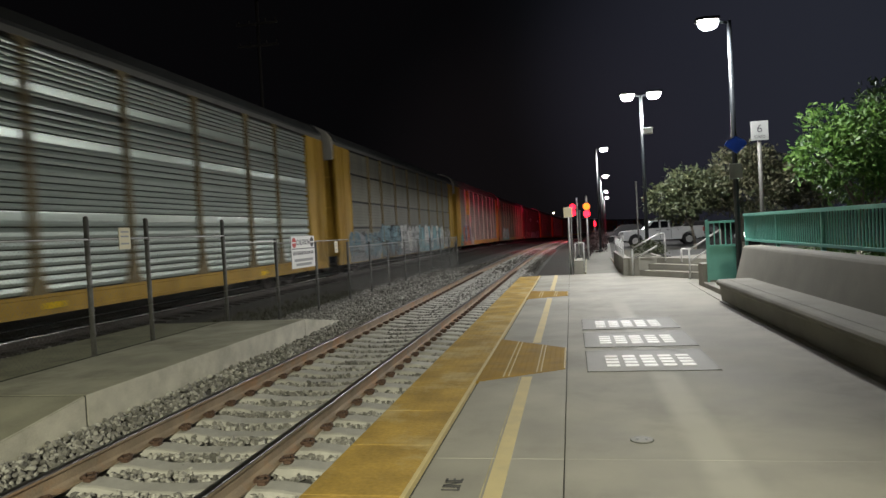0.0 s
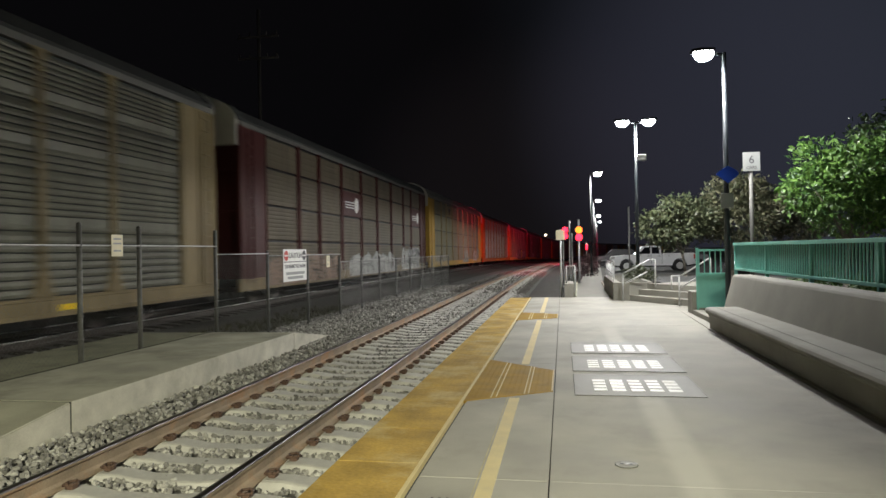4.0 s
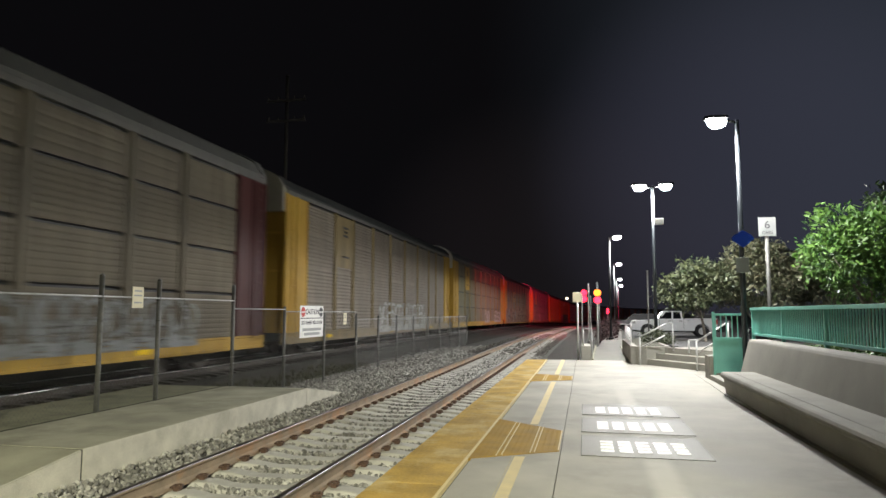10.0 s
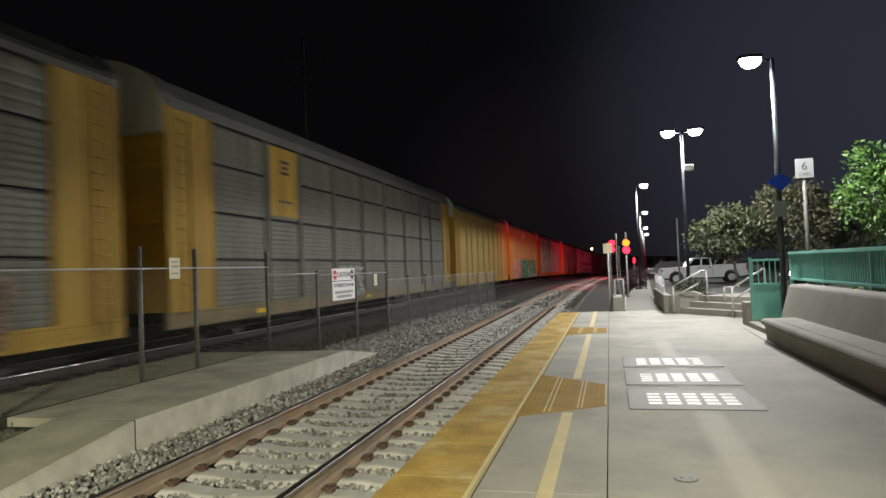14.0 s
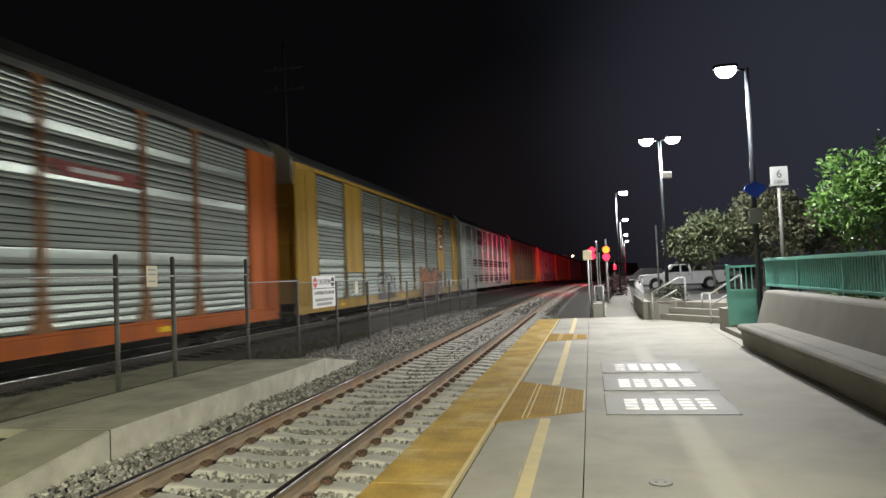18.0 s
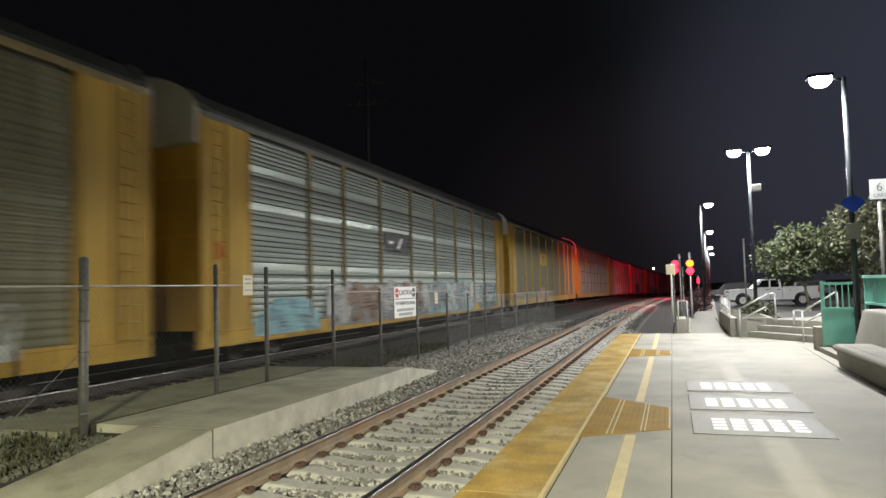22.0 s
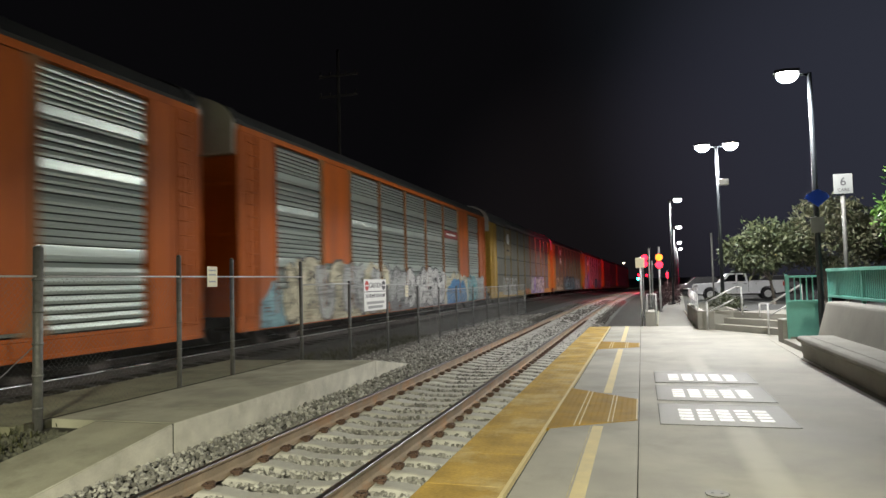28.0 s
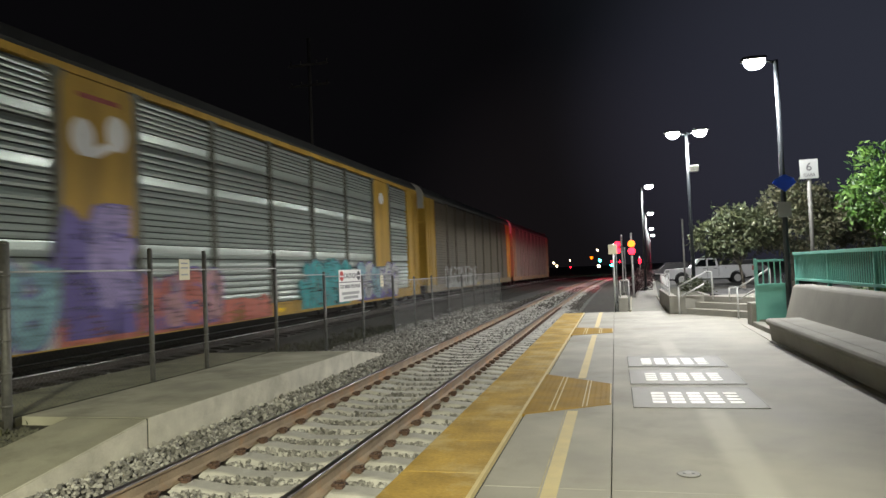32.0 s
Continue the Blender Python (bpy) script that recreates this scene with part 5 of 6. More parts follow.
def railing():
    r = empty("green_railing", Matrix.Translation((3.8, 0, 0)), "green painted steel picket railing behind the bench", "railing")
    for a, b in (((-0.05, 0.05), (1.50, 1.56)), ((-0.03, 0.03), (0.95, 1.0))):
        part("rail", boxes((a[0], a[1], -9, 16.35, b[0], b[1]), bevel=0.006), GREEN, r)
    picket = mesh_of("picket", boxes((-0.008, 0.008, -0.02, 0.02, 0.99, 1.51)), GREEN)
    y = 16.3
    n = 0
    while y > 2.0:
        part("picket", picket, None, r, at=Matrix.Translation((0, y, 0)))
        y -= 0.11
    post = mesh_of("post", boxes((-0.03, 0.03, -0.03, 0.03, 0.2, 1.5), bevel=0.004), GREEN)
    for k in range(11):
        part("post", post, None, r, at=Matrix.Translation((0, 16.3 - 2.35 * k, 0)))


railing()


def side_gate():
    g = empty("green_gate", Matrix.Translation((2.9, 15.9, 0)), "green steel gate with a solid lower panel", "gate")
    part("lower_panel", boxes((0.02, 0.58, -0.015, 0.015, 0.14, 0.87), bevel=0.004), GREEN, g)
    for z in (0.86, 1.38):
        part("rail", boxes((0, 0.62, -0.025, 0.025, z, z + 0.05), bevel=0.004), GREEN, g)
    for k in range(6):
        part("picket", boxes((0.02 + k * 0.115, 0.045 + k * 0.115, -0.012, 0.012, 0.9, 1.39)), GREEN, g)
    for x in (-0.03, 0.6):
        part("post", boxes((x, x + 0.05, -0.03, 0.03, 0.05, 1.46), bevel=0.005), GREEN, g)


side_gate()


# ---- fence across the line ----
def fence():
    f = empty("chain_link_fence", Matrix.Translation((-6.75, 0, 0)), "weathered steel fence posts with top wire beyond the track", "fence")
    spots = [(3.4, -0.25, 1.97), (6.22, -0.22, 1.99), (8.72, 0, 1.96), (10.1, 0, 1.95), (12.55, 0, 1.95), (14.95, -0.25, 1.54), (17.45, -0.39, 1.4), (20.1, -0.43, 1.36), (22.4, -0.45, 1.3), (24.7, -0.5, 1.3), (27.3, -0.52, 1.25)]
    spots += [(27.3 + 2.6 * k, -0.5 - drop(27.3 + 2.6 * k), 1.25) for k in range(1, 6)]
    for k, (y, z0, z1) in enumerate(spots):
        bm = bmesh.new()
        r = 0.055 if k == 1 else 0.036
        tube(bm, (0, y, z0 - 0.3), (0, y, z1), r, 10)
        tube(bm, (0, y, z1), (0, y, z1 + 0.03), r * 1.15, 10, r * 0.5)
        for q in range(1, 6 if k < 12 else 1):
            z = z0 + (z1 - z0) * q / 6
            tube(bm, (0, y, z - 0.012), (0, y, z + 0.012), r * 1.18, 10)
        part("post", bm, GALV, f)
    for y0, y1, z in ((3.4, 12.55, 1.66), (12.55, 14.95, 1.5), (14.95, 20.1, 1.45), (20.1, 40.4, 1.22)):
        part("top_rail", tubes(((0.02, y0, z), (0.02, y1, z), 0.012), seg=8), GALV_LIGHT, f)
    part("brace", tubes(((0.0, 6.22, 0.9), (0.0, 4.6, -0.25), 0.007), seg=8), GALV, f)
    for y0, y1, lo, hi, step in ((3.4, 12.55, 0.03, 1.66, 0.075), (12.55, 20.1, -0.4, 1.46, 0.085), (20.1, 40.3, -0.5, 1.22, 0.11)):
        bm = bmesh.new()
        h = hi - lo
        k = y0 - h
        while k < y1:
            for s in (0, 1):
                a, b = max(k, y0), min(k + h, y1)
                za, zb = lo + (a - k), lo + (b - k)
                if s:
                    za, zb = hi - (a - k), hi - (b - k)
                if b - a > 0.02:
                    tube(bm, (0.03 + 0.004 * s, a, za), (0.03 + 0.004 * s, b, zb), 0.0013 if y0 < 12 else 0.0021, 3, cap=False)
            k += step
        # far stretch is paler and thicker to imitate the lamplit veil of wires
        part("wire_mesh", bm, GALV if y0 < 20 else GALV_LIGHT, f, "fine diamond wire mesh")
    return f


fence()


def caution_sign():
    s = empty("caution_sign", pose(-6.70, 16.48, 1.2, 90, 0, 90), "white caution sign with red symbols on the fence", "sign")
    part("board", boxes((-0.76, 0.76, -0.40, 0.40, -0.006, 0.006), bevel=0.003), WHITE, s)
    part("divider", boxes((-0.74, 0.74, 0.075, 0.095, 0.006, 0.009)), INK, s)
    for x in (-0.58, 0.58):
        bm = bmesh.new()
        tube(bm, (x, 0.24, 0.005), (x, 0.24, 0.010), 0.125, 24)
        part("symbol", bm, RED_INK if x < 0 else INK, s, "red round warning symbol" if x < 0 else "dark round warning symbol")
        part("symbol_bar", boxes((x - 0.12, x + 0.12, 0.225, 0.255, 0.010, 0.013)), WHITE, s)
    words("word", "CAUTION", 0.19, INK, Matrix.Translation((0, 0.24, 0.008)), s)
    words("word", "STAY BEHIND YELLOW LINE", 0.13, INK, Matrix.Translation((0, -0.03, 0.008)), s, "", 0.82)
    for z, w in ((-0.20, 0.6), (-0.31, 0.5)):
        part("print_bar", boxes((-w, w, z - 0.035, z + 0.035, 0.006, 0.009)), GREY_SIGN, s)


caution_sign()


def small_plate():
    s = empty("notice_plate", pose(-6.70, 9.48, 1.66, 90, 0, 90), "small cream notice plate on the fence", "sign")
    part("board", boxes((-0.135, 0.135, -0.165, 0.165, -0.004, 0.004), bevel=0.002), CREAM, s)
    for z in (0.10, 0.03, -0.08):
        part("print_bar", boxes((-0.09, 0.09, z - 0.012, z + 0.012, 0.004, 0.006)), GREY_SIGN, s)


small_plate()


def far_plate():
    s = empty("notice_plate", pose(-6.70, 18.94, 1.25, 90, 0, 90), "small pale notice plate far along the fence", "sign")
    part("board", boxes((-0.135, 0.135, -0.165, 0.165, -0.004, 0.004), bevel=0.002), CREAM, s)
    for z in (0.10, 0.03, -0.08):
        part("print_bar", boxes((-0.09, 0.09, z - 0.012, z + 0.012, 0.004, 0.006)), GREY_SIGN, s)


far_plate()


# ---- the far end of the platform ----
def walkway():
    w = empty("end_walkway", Matrix(), "pale concrete walkway off the platform end", "walkway", kind="structure")
    bm = bmesh.new()
    prism(bm, [(0.32, END_Y + 0.004), (1.40, END_Y + 0.004), (1.66, 30.4), (0.55, 30.4)], "z", -0.4, -0.004)
    part("path", bm, PATH_CONCRETE, w)
    bm = bmesh.new()
    prism(bm, [(0.62, 30.41), (1.7, 30.41), (3.9, 75), (2.9, 75)], "z", -0.6, -0.10)
    part("far_path", bm, PATH_CONCRETE, w)
    for a, b in ((0.32, 0.55), (1.36, 1.60)):
        bm = bmesh.new()
        prism(bm, [(a, END_Y + 0.03), (a + 0.06, END_Y + 0.03), (b + 0.06, 30.38), (b, 30.38)], "z", -0.2, 0.05)
        part("path_kerb", bm, CONCRETE_OLD, w)
    part("left_wall", boxes((0.02, 0.30, END_Y + 0.004, 23.2, -0.5, 0.42), bevel=0.01), CONCRETE_WALL, w)
    bm = bmesh.new()
    prism(bm, [(1.40, 20.19), (1.81, 19.91), (2.5, 20.36), (2.45, 25.5), (1.45, 25.5)], "z", -0.3, 0.50)
    part("planter_wall", bm, CONCRETE_WALL, w)
    bm = bmesh.new()
    prism(bm, [(1.60, 20.27), (1.82, 20.12), (2.36, 20.46), (2.32, 25.4), (1.62, 25.4)], "z", 0.3, 0.512)
    part("planter_soil", bm, SOIL, w, "dark soil in the planter")


walkway()


def stairs():
    st = empty("concrete_steps", Matrix(), "three concrete steps from the platform to the car park", "steps", kind="structure")
    d, nrm = Vector((0.549, -0.836, 0)), Vector((0.836, 0.549, 0))
    a = Vector((1.815, 19.905, 0))
    for k in range(3):
        p0 = a + nrm * (0.31 * k)
        p1 = p0 + d * 3.3
        e = nrm * (0.9 if k < 2 else 3.2)
        bm = bmesh.new()
        prism(bm, [tuple(p[:2]) for p in (p0, p1, p1 + e, p0 + e)], "z", -0.3, 0.155 * (k + 1) + 0.001 * k)
        part("step", bm, CONCRETE_WALL, st)
    part("end_kerb", boxes((2.78, 3.0, 13.95, 15.85, -0.2, 0.10), bevel=0.01), CONCRETE_WALL, st)
    part("end_pier", boxes((2.78, 3.06, 15.9, 16.45, -0.2, 0.50), bevel=0.01), CONCRETE_WALL, st)


stairs()


def handrail(runs, posts, label):
    h = empty("handrail", Matrix(), label, "handrail", "handrails by the steps")
    for points in runs:
        bm = bmesh.new()
        for p, q in zip(points, points[1:]):
            tube(bm, p, q, 0.021, 8)
        part("rail", bm, GALV_LIGHT, h)
    for p, z in posts:
        part("post", tubes((p, (p[0], p[1], z), 0.021), seg=8), GALV_LIGHT, h)


handrail([[(1.63, 19.85, 0.765), (2.35, 19.8, 1.15), (2.51, 19.8, 1.15)], [(1.70, 19.85, 0.50), (2.30, 19.8, 0.82)]], [((1.63, 19.85, 0.0), 0.765), ((2.505, 19.8, 0.4), 1.15)], "pale steel stair handrail beside the planter")
handrail([[(2.67, 18.05, 0.765), (2.895, 18.0, 0.765), (3.6, 18.0, 1.21)], [(2.885, 18.0, 0.47), (3.45, 18.0, 0.82)]], [((2.67, 18.05, 0.44), 0.765), ((2.845, 18.0, 0.0), 0.765), ((3.6, 18.0, 0.4), 1.21)], "pale steel stair handrail by the gate")
handrail([[(0.08, 21.8, 0.95), (0.34, 21.8, 0.95)]], [((0.08, 21.8, 0.4), 0.95), ((0.34, 21.8, 0.0), 0.95)], "pale steel guard at the walkway")
handrail([[(1.44, 20.5, 0.95), (1.44, 20.5, 1.12), (1.50, 23.0, 1.05), (1.84, 30.6, 0.95), (1.62, 30.6, 0.95)], [(1.43, 20.5, 0.72), (1.84, 30.6, 0.62)], [(1.43, 20.5, 0.42), (1.84, 30.6, 0.32)]], [((1.43 + 0.041 * k, 20.5 + k, -0.05), 0.98 - 0.004 * k) for k in (0, 2, 4, 6, 8, 10)], "pale steel guard rail along the walkway")


def crossing_signal(x, y, z, amber_top, dx):
    s = empty("crossing_signal", Matrix.Translation((x, y, -0.3)), "crossing signal mast with glowing red lamps", "signal", "crossing signals")
    part("mast", tubes(((0, 0, 0), (0, 0, z + 1.0), 0.042)), GALV_LIGHT, s)
    bm = bmesh.new()
    tube(bm, (0, 0, 0), (0, 0, 0.3), 0.16, 10, 0.1)
    part("base", bm, GALV, s)
    for zz, m in ((z + 0.52, AMBER_GLOW if amber_top else RED_GLOW), (z + 0.2, RED_GLOW)):
        hood = part("hood", tubes(((dx, -0.12, zz), (dx, 0.2, zz), 0.18), seg=16), BLACK, s)
        bm = bmesh.new()
        tube(bm, (dx, -0.14, zz), (dx, -0.121, zz), 0.15, 16)
        part("lens", bm, m, hood, "glowing amber signal lens" if m is AMBER_GLOW else "glowing red signal lens")
    part("bracket", boxes((min(0, dx), max(0, dx), -0.03, 0.03, z + 0.33, z + 0.39)), BLACK, s)


crossing_signal(0.34, 36.0, 2.25, False, -0.22)
crossing_signal(0.70, 31.0, 2.1, True, 0.0)
lamp("signal_light", "SPOT", (0.1, 36.4, 2.5), SIGNAL_W, (1.0, 0.02, 0.10), 0.12, (-8.5, 100, 5.5), 34, 1.0)
# mast added as a source for the second red spot on the far cars
crossing_signal(2.9, 86.0, 1.6, False, 0.0)
lamp("signal_light", "SPOT", (2.7, 86.4, 2.2), SIGNAL_W * 1.0, (1.0, 0.02, 0.10), 0.15, (-2.0, 170, 1.0), 70, 1.0)


def square_sign():
    s = empty("square_sign", Matrix.Translation((-0.08, 21.9, 0)), "small tan square sign on a thin post", "sign")
    part("post", tubes(((0, 0, -0.4), (0, 0, 2.1), 0.03)), GALV_LIGHT, s)
    part("board", boxes((-0.14, 0.13, -0.045, -0.033, 1.77, 2.08), bevel=0.003), CREAM, s)


square_sign()


def six_sign():
    s = empty("car_stop_sign", Matrix.Translation((4.33, 17.0, 0)), "white platform sign with the number six on a pole", "sign")
    part("pole", tubes(((0, 0, 0), (0, 0, 3.6), 0.045)), GALV, s)
    part("board", boxes((-0.19, 0.19, -0.075, -0.06, 3.22, 3.66), bevel=0.004), DIM_SIGN, s)
    words("numeral", "6", 0.26, INK, pose(0, -0.077, 3.48, 90, 0, 0), s)
    words("word", "CARS", 0.10, INK, pose(0, -0.077, 3.30, 90, 0, 0), s)


six_sign()


def pole_signs():
    s = empty("blue_sign", Matrix.Translation((3.47, 15.6, 0)), "blue pointed sign bracketed to the lamp post", "sign")
    bm = bmesh.new()
    prism(bm, [(-0.22, 3.02), (0.02, 2.83), (0.24, 3.02), (0.19, 3.10), (0.02, 3.20), (-0.17, 3.10)], "y", -0.10, -0.085)
    part("board", bm, BLUE, s)
    t = empty("grey_sign", Matrix.Translation((3.47, 15.6, 0)), "grey plate sign on the lamp post", "sign")
    part("board", boxes((-0.14, 0.12, -0.10, -0.085, 2.3, 2.62), bevel=0.004), GREY_SIGN, t)


pole_signs()


def pickup():
    v = empty("pickup_truck", pose(6.48, 53.0, -0.28, 0, 0, 0), "white four-door pickup truck parked side on", "pickup truck")
    paintm = node_mat("white_car_paint", (0.82, 0.83, 0.84), 0.25, vary=0.05, scale=2, bump=0.0)
    glass = node_mat("dark_car_glass", (0.008, 0.009, 0.011), 0.06, vary=0.1, bump=0.0, spec=0.12)

    def arch(cx):
        return [(cx + 0.52 * math.cos(q), 0.44 + 0.52 * math.sin(q)) for q in [math.pi * k / 8 for k in range(9)]]

    lower = [(-2.95, 0.52), (-2.98, 0.95), (-2.85, 1.16), (-1.35, 1.25), (2.95, 1.27), (2.95, 0.55)] + arch(1.9) + arch(-1.85)
    bm = bmesh.new()
    prism(bm, lower, "y", -0.98, 0.98)
    part("body", bm, paintm, v)
    part("underbody", boxes((-2.7, 2.7, -0.8, 0.8, 0.36, 0.6)), BLACK, v)
    bm = bmesh.new()
    prism(bm, [(-1.24, 1.24), (-0.74, 1.80), (-0.62, 1.88), (0.44, 1.88), (0.55, 1.82), (0.66, 1.26)], "y", -0.84, 0.84)
    cab = part("cab", bm, paintm, v)
    for outline in ([(-0.92, 1.31), (-0.56, 1.78), (-0.16, 1.79), (-0.16, 1.31)], [(-0.04, 1.31), (-0.04, 1.79), (0.42, 1.78), (0.5, 1.31)]):
        bm = bmesh.new()
        prism(bm, outline, "y", -0.865, -0.83)
        part("side_window", bm, glass, cab)
    part("bed_rail", boxes((0.72, 2.93, -0.985, -0.86, 1.275, 1.34), bevel=0.01), paintm, v)
    for x in (-1.85, 1.9):
        for s in (-1, 1):
            wheel = part("wheel", tubes(((x, s * 0.75, 0.42), (x, s * 0.97, 0.42), 0.41), seg=20), RUBBER, v)
            part("rim", tubes(((x, s * 0.965, 0.42), (x, s * 0.985, 0.42), 0.25), seg=16), GALV_LIGHT, wheel)
    part("bumper", boxes((-3.08, -2.97, -0.95, 0.95, 0.5, 0.75), bevel=0.02), BLACK, v)
    part("rear_bumper", boxes((2.96, 3.08, -0.9, 0.9, 0.5, 0.72), bevel=0.02), GALV_LIGHT, v)
    for x in (-1.02, -0.10, 0.66):
        part("door_line", boxes((x - 0.01, x + 0.01, -0.985, -0.979, 0.55, 1.24)), BLACK, v)
    for x in (-0.28, 0.46):
        part("door_handle", boxes((x - 0.1, x + 0.1, -1.0, -0.979, 1.12, 1.16)), BLACK, v)
    part("mirror", boxes((-0.98, -0.8, -1.12, -0.84, 1.3, 1.48), bevel=0.02), BLACK, v)
    part("headlight", boxes((-2.975, -2.72, -0.985, -0.72, 0.95, 1.12)), GREY_SIGN, v)
    part("tail_light", boxes((2.86, 2.965, -0.985, -0.85, 0.92, 1.24)), RED_INK, v)


pickup()


# ---- planting ----
def leaf_mat(name, a, b, rough=0.45):
    m = bpy.data.materials.new(name)
    m.use_nodes = True
    nt = m.node_tree
    p = nt.nodes["Principled BSDF"]
    geo = nt.nodes.new("ShaderNodeNewGeometry")
    mix = nt.nodes.new("ShaderNodeMix")
    mix.data_type = "RGBA"
    mix.inputs[6].default_value, mix.inputs[7].default_value = (*a, 1), (*b, 1)
    nt.links.new(geo.outputs["Random Per Island"], mix.inputs[0])
    nt.links.new(mix.outputs[2], p.inputs["Base Color"])
    p.inputs["Roughness"].default_value = rough
    return m


BARK = node_mat("tree_bark", (0.16, 0.14, 0.115), 0.9, vary=0.3, scale=8, fine=50, bump=0.8)
LEAF_BRIGHT = leaf_mat("bright_green_leaf", (0.032, 0.095, 0.02), (0.15, 0.28, 0.055))
LEAF_DARK = leaf_mat("dark_green_leaf", (0.026, 0.042, 0.018), (0.095, 0.105, 0.05), 0.5)
LEAF_PALE = leaf_mat("magnolia_leaf", (0.04, 0.056, 0.024), (0.17, 0.165, 0.10), 0.48)
LEAF_RED = leaf_mat("dark_red_leaf", (0.03, 0.015, 0.018), (0.07, 0.03, 0.03))
LEAF_DIM = leaf_mat("dim_green_leaf", (0.03, 0.065, 0.022), (0.09, 0.15, 0.045))


def crown(seed, lobes, count, size, droop=0.3, thin=0.6):
    """Leaves in clumps over the shells of some lobes (x, y, z, rx, ry, rz)."""
    rng = np.random.default_rng(seed)
    verts, faces = [], []
    vol = np.array([l[3] * l[4] * l[5] for l in lobes])
    for l, n in zip(lobes, (count * vol / vol.sum()).astype(int)):
        twigs = max(6, n // 9)
        d = rng.normal(size=(twigs, 3))
        d /= np.linalg.norm(d, axis=1)[:, None]
        r = rng.uniform(thin, 1.08, twigs)[:, None]
        heads = np.array(l[:3]) + d * r * np.array(l[3:6])
        for k in range(n):
            t = rng.integers(twigs)
            c = heads[t] + rng.normal(size=3) * size * 1.3
            a = rng.normal(size=3) + d[t] * 1.2 - np.array([0, 0, droop])
            a /= np.linalg.norm(a)
            b = np.cross(a, rng.normal(size=3))
            b /= np.linalg.norm(b) + 1e-9
            u = np.cross(a, b) * 0.25
            s = size * rng.uniform(0.6, 1.3)
            i = len(verts)
            verts += [c - a * s, c + b * s * 0.42 + u * s * 0.5, c + a * s, c - b * s * 0.42 + u * s * 0.5]
            faces += [(i, i + 1, i + 2), (i, i + 2, i + 3)]
    return verts, faces


def tree(name, place, trunk, lobes, count, size, leaf, label, seed, lean=(0, 0), droop=0.3):
    """trunk: height and radius; lobes are relative to the place."""
    t = empty(name, Matrix.Translation(place), label, "tree" if trunk else "shrub")
    if trunk:
        h, r = trunk
        bm = bmesh.new()
        pts = [Vector((lean[0] * f * f, lean[1] * f * f, h * f - 0.15 * (f == 0))) for f in (0, 0.35, 0.7, 1.0)]
        for k in range(3):
            tube(bm, pts[k], pts[k + 1], r * (1 - 0.22 * k), 9, r * (0.78 - 0.22 * k))
        for l in lobes:
            c = Vector(l[:3])
            tube(bm, pts[2], pts[2].lerp(c, 0.55) + Vector((0, 0, 0.1)), r * 0.42, 7, r * 0.25)
            tube(bm, pts[2].lerp(c, 0.55) + Vector((0, 0, 0.1)), c, r * 0.25, 6, r * 0.08)
        part("trunk", bm, BARK, t)
    v, f = crown(seed, lobes, count, size, droop)
    me = bpy.data.meshes.new("crown")
    me.from_pydata([tuple(p) for p in v], [], f)
    me.materials.append(leaf)
    part("crown", me, None, t)
    return t


tree("tree", (6.6, 17.6, 0.0), (2.0, 0.11), [(-0.75, -0.2, 2.75, 0.75, 0.8, 0.6), (0.1, -0.3, 3.1, 0.9, 0.9, 0.75), (-0.55, 0.2, 3.55, 0.5, 0.6, 0.45), (1.1, 0.0, 2.6, 1.0, 1.0, 0.8), (1.6, 0.2, 3.6, 0.9, 1.0, 0.7), (2.3, 0.1, 3.0, 0.9, 0.9, 0.9), (0.2, 0.2, 2.2, 1.0, 0.9, 0.5)], 15000, 0.076, LEAF_BRIGHT, "bright green leafy tree lit by the platform lamps", 3, (0.1, 0))
tree("tree", (9.4, 19.5, 0.0), (2.6, 0.14), [(0, 0, 4.4, 1.3, 1.2, 1.0), (-1.0, 0.2, 4.2, 0.9, 0.9, 0.7), (-1.5, 0, 3.6, 0.8, 0.9, 0.7), (0.8, 0, 3.4, 1.3, 1.3, 1.0)], 8000, 0.085, LEAF_DIM, "dark leafy tree behind the railing", 4)
# unseen crown added to block part of the rear lamp from the platform
tree("tree", (4.25, -7.4, 0.5), (3.6, 0.10), [(-0.55, 0, 4.1, 0.5, 0.7, 0.55), (-0.95, 0.1, 4.35, 0.42, 0.6, 0.5), (-0.2, -0.1, 4.6, 0.6, 0.7, 0.5), (-0.6, 0.2, 3.6, 0.5, 0.6, 0.4)], 3000, 0.075, LEAF_DARK, "unseen slim tree added to shade the platform", 12, (-0.3, 0))
tree("magnolia_tree", (6.2, 27.0, 0.0), (1.7, 0.09), [(-0.9, 0, 2.5, 0.85, 0.9, 0.8), (-0.2, -0.2, 3.2, 0.85, 0.9, 0.75), (0.5, -0.1, 3.45, 0.75, 0.8, 0.75), (1.3, 0, 2.9, 0.8, 0.9, 0.8), (0.3, -0.2, 2.2, 1.1, 0.9, 0.7)], 6500, 0.095, LEAF_PALE, "magnolia tree with glossy leaves and pale tips", 5)
tree("tree", (4.45, 26.4, 0.0), (1.75, 0.075), [(-1.0, 0, 2.3, 0.7, 0.7, 0.55), (-0.3, 0.1, 2.85, 0.75, 0.8, 0.55), (0.4, 0, 2.5, 0.7, 0.8, 0.65), (-0.5, 0, 1.95, 0.8, 0.7, 0.45)], 5200, 0.085, LEAF_DARK, "dark green tree with a slim leaning trunk", 6, (-0.25, 0))
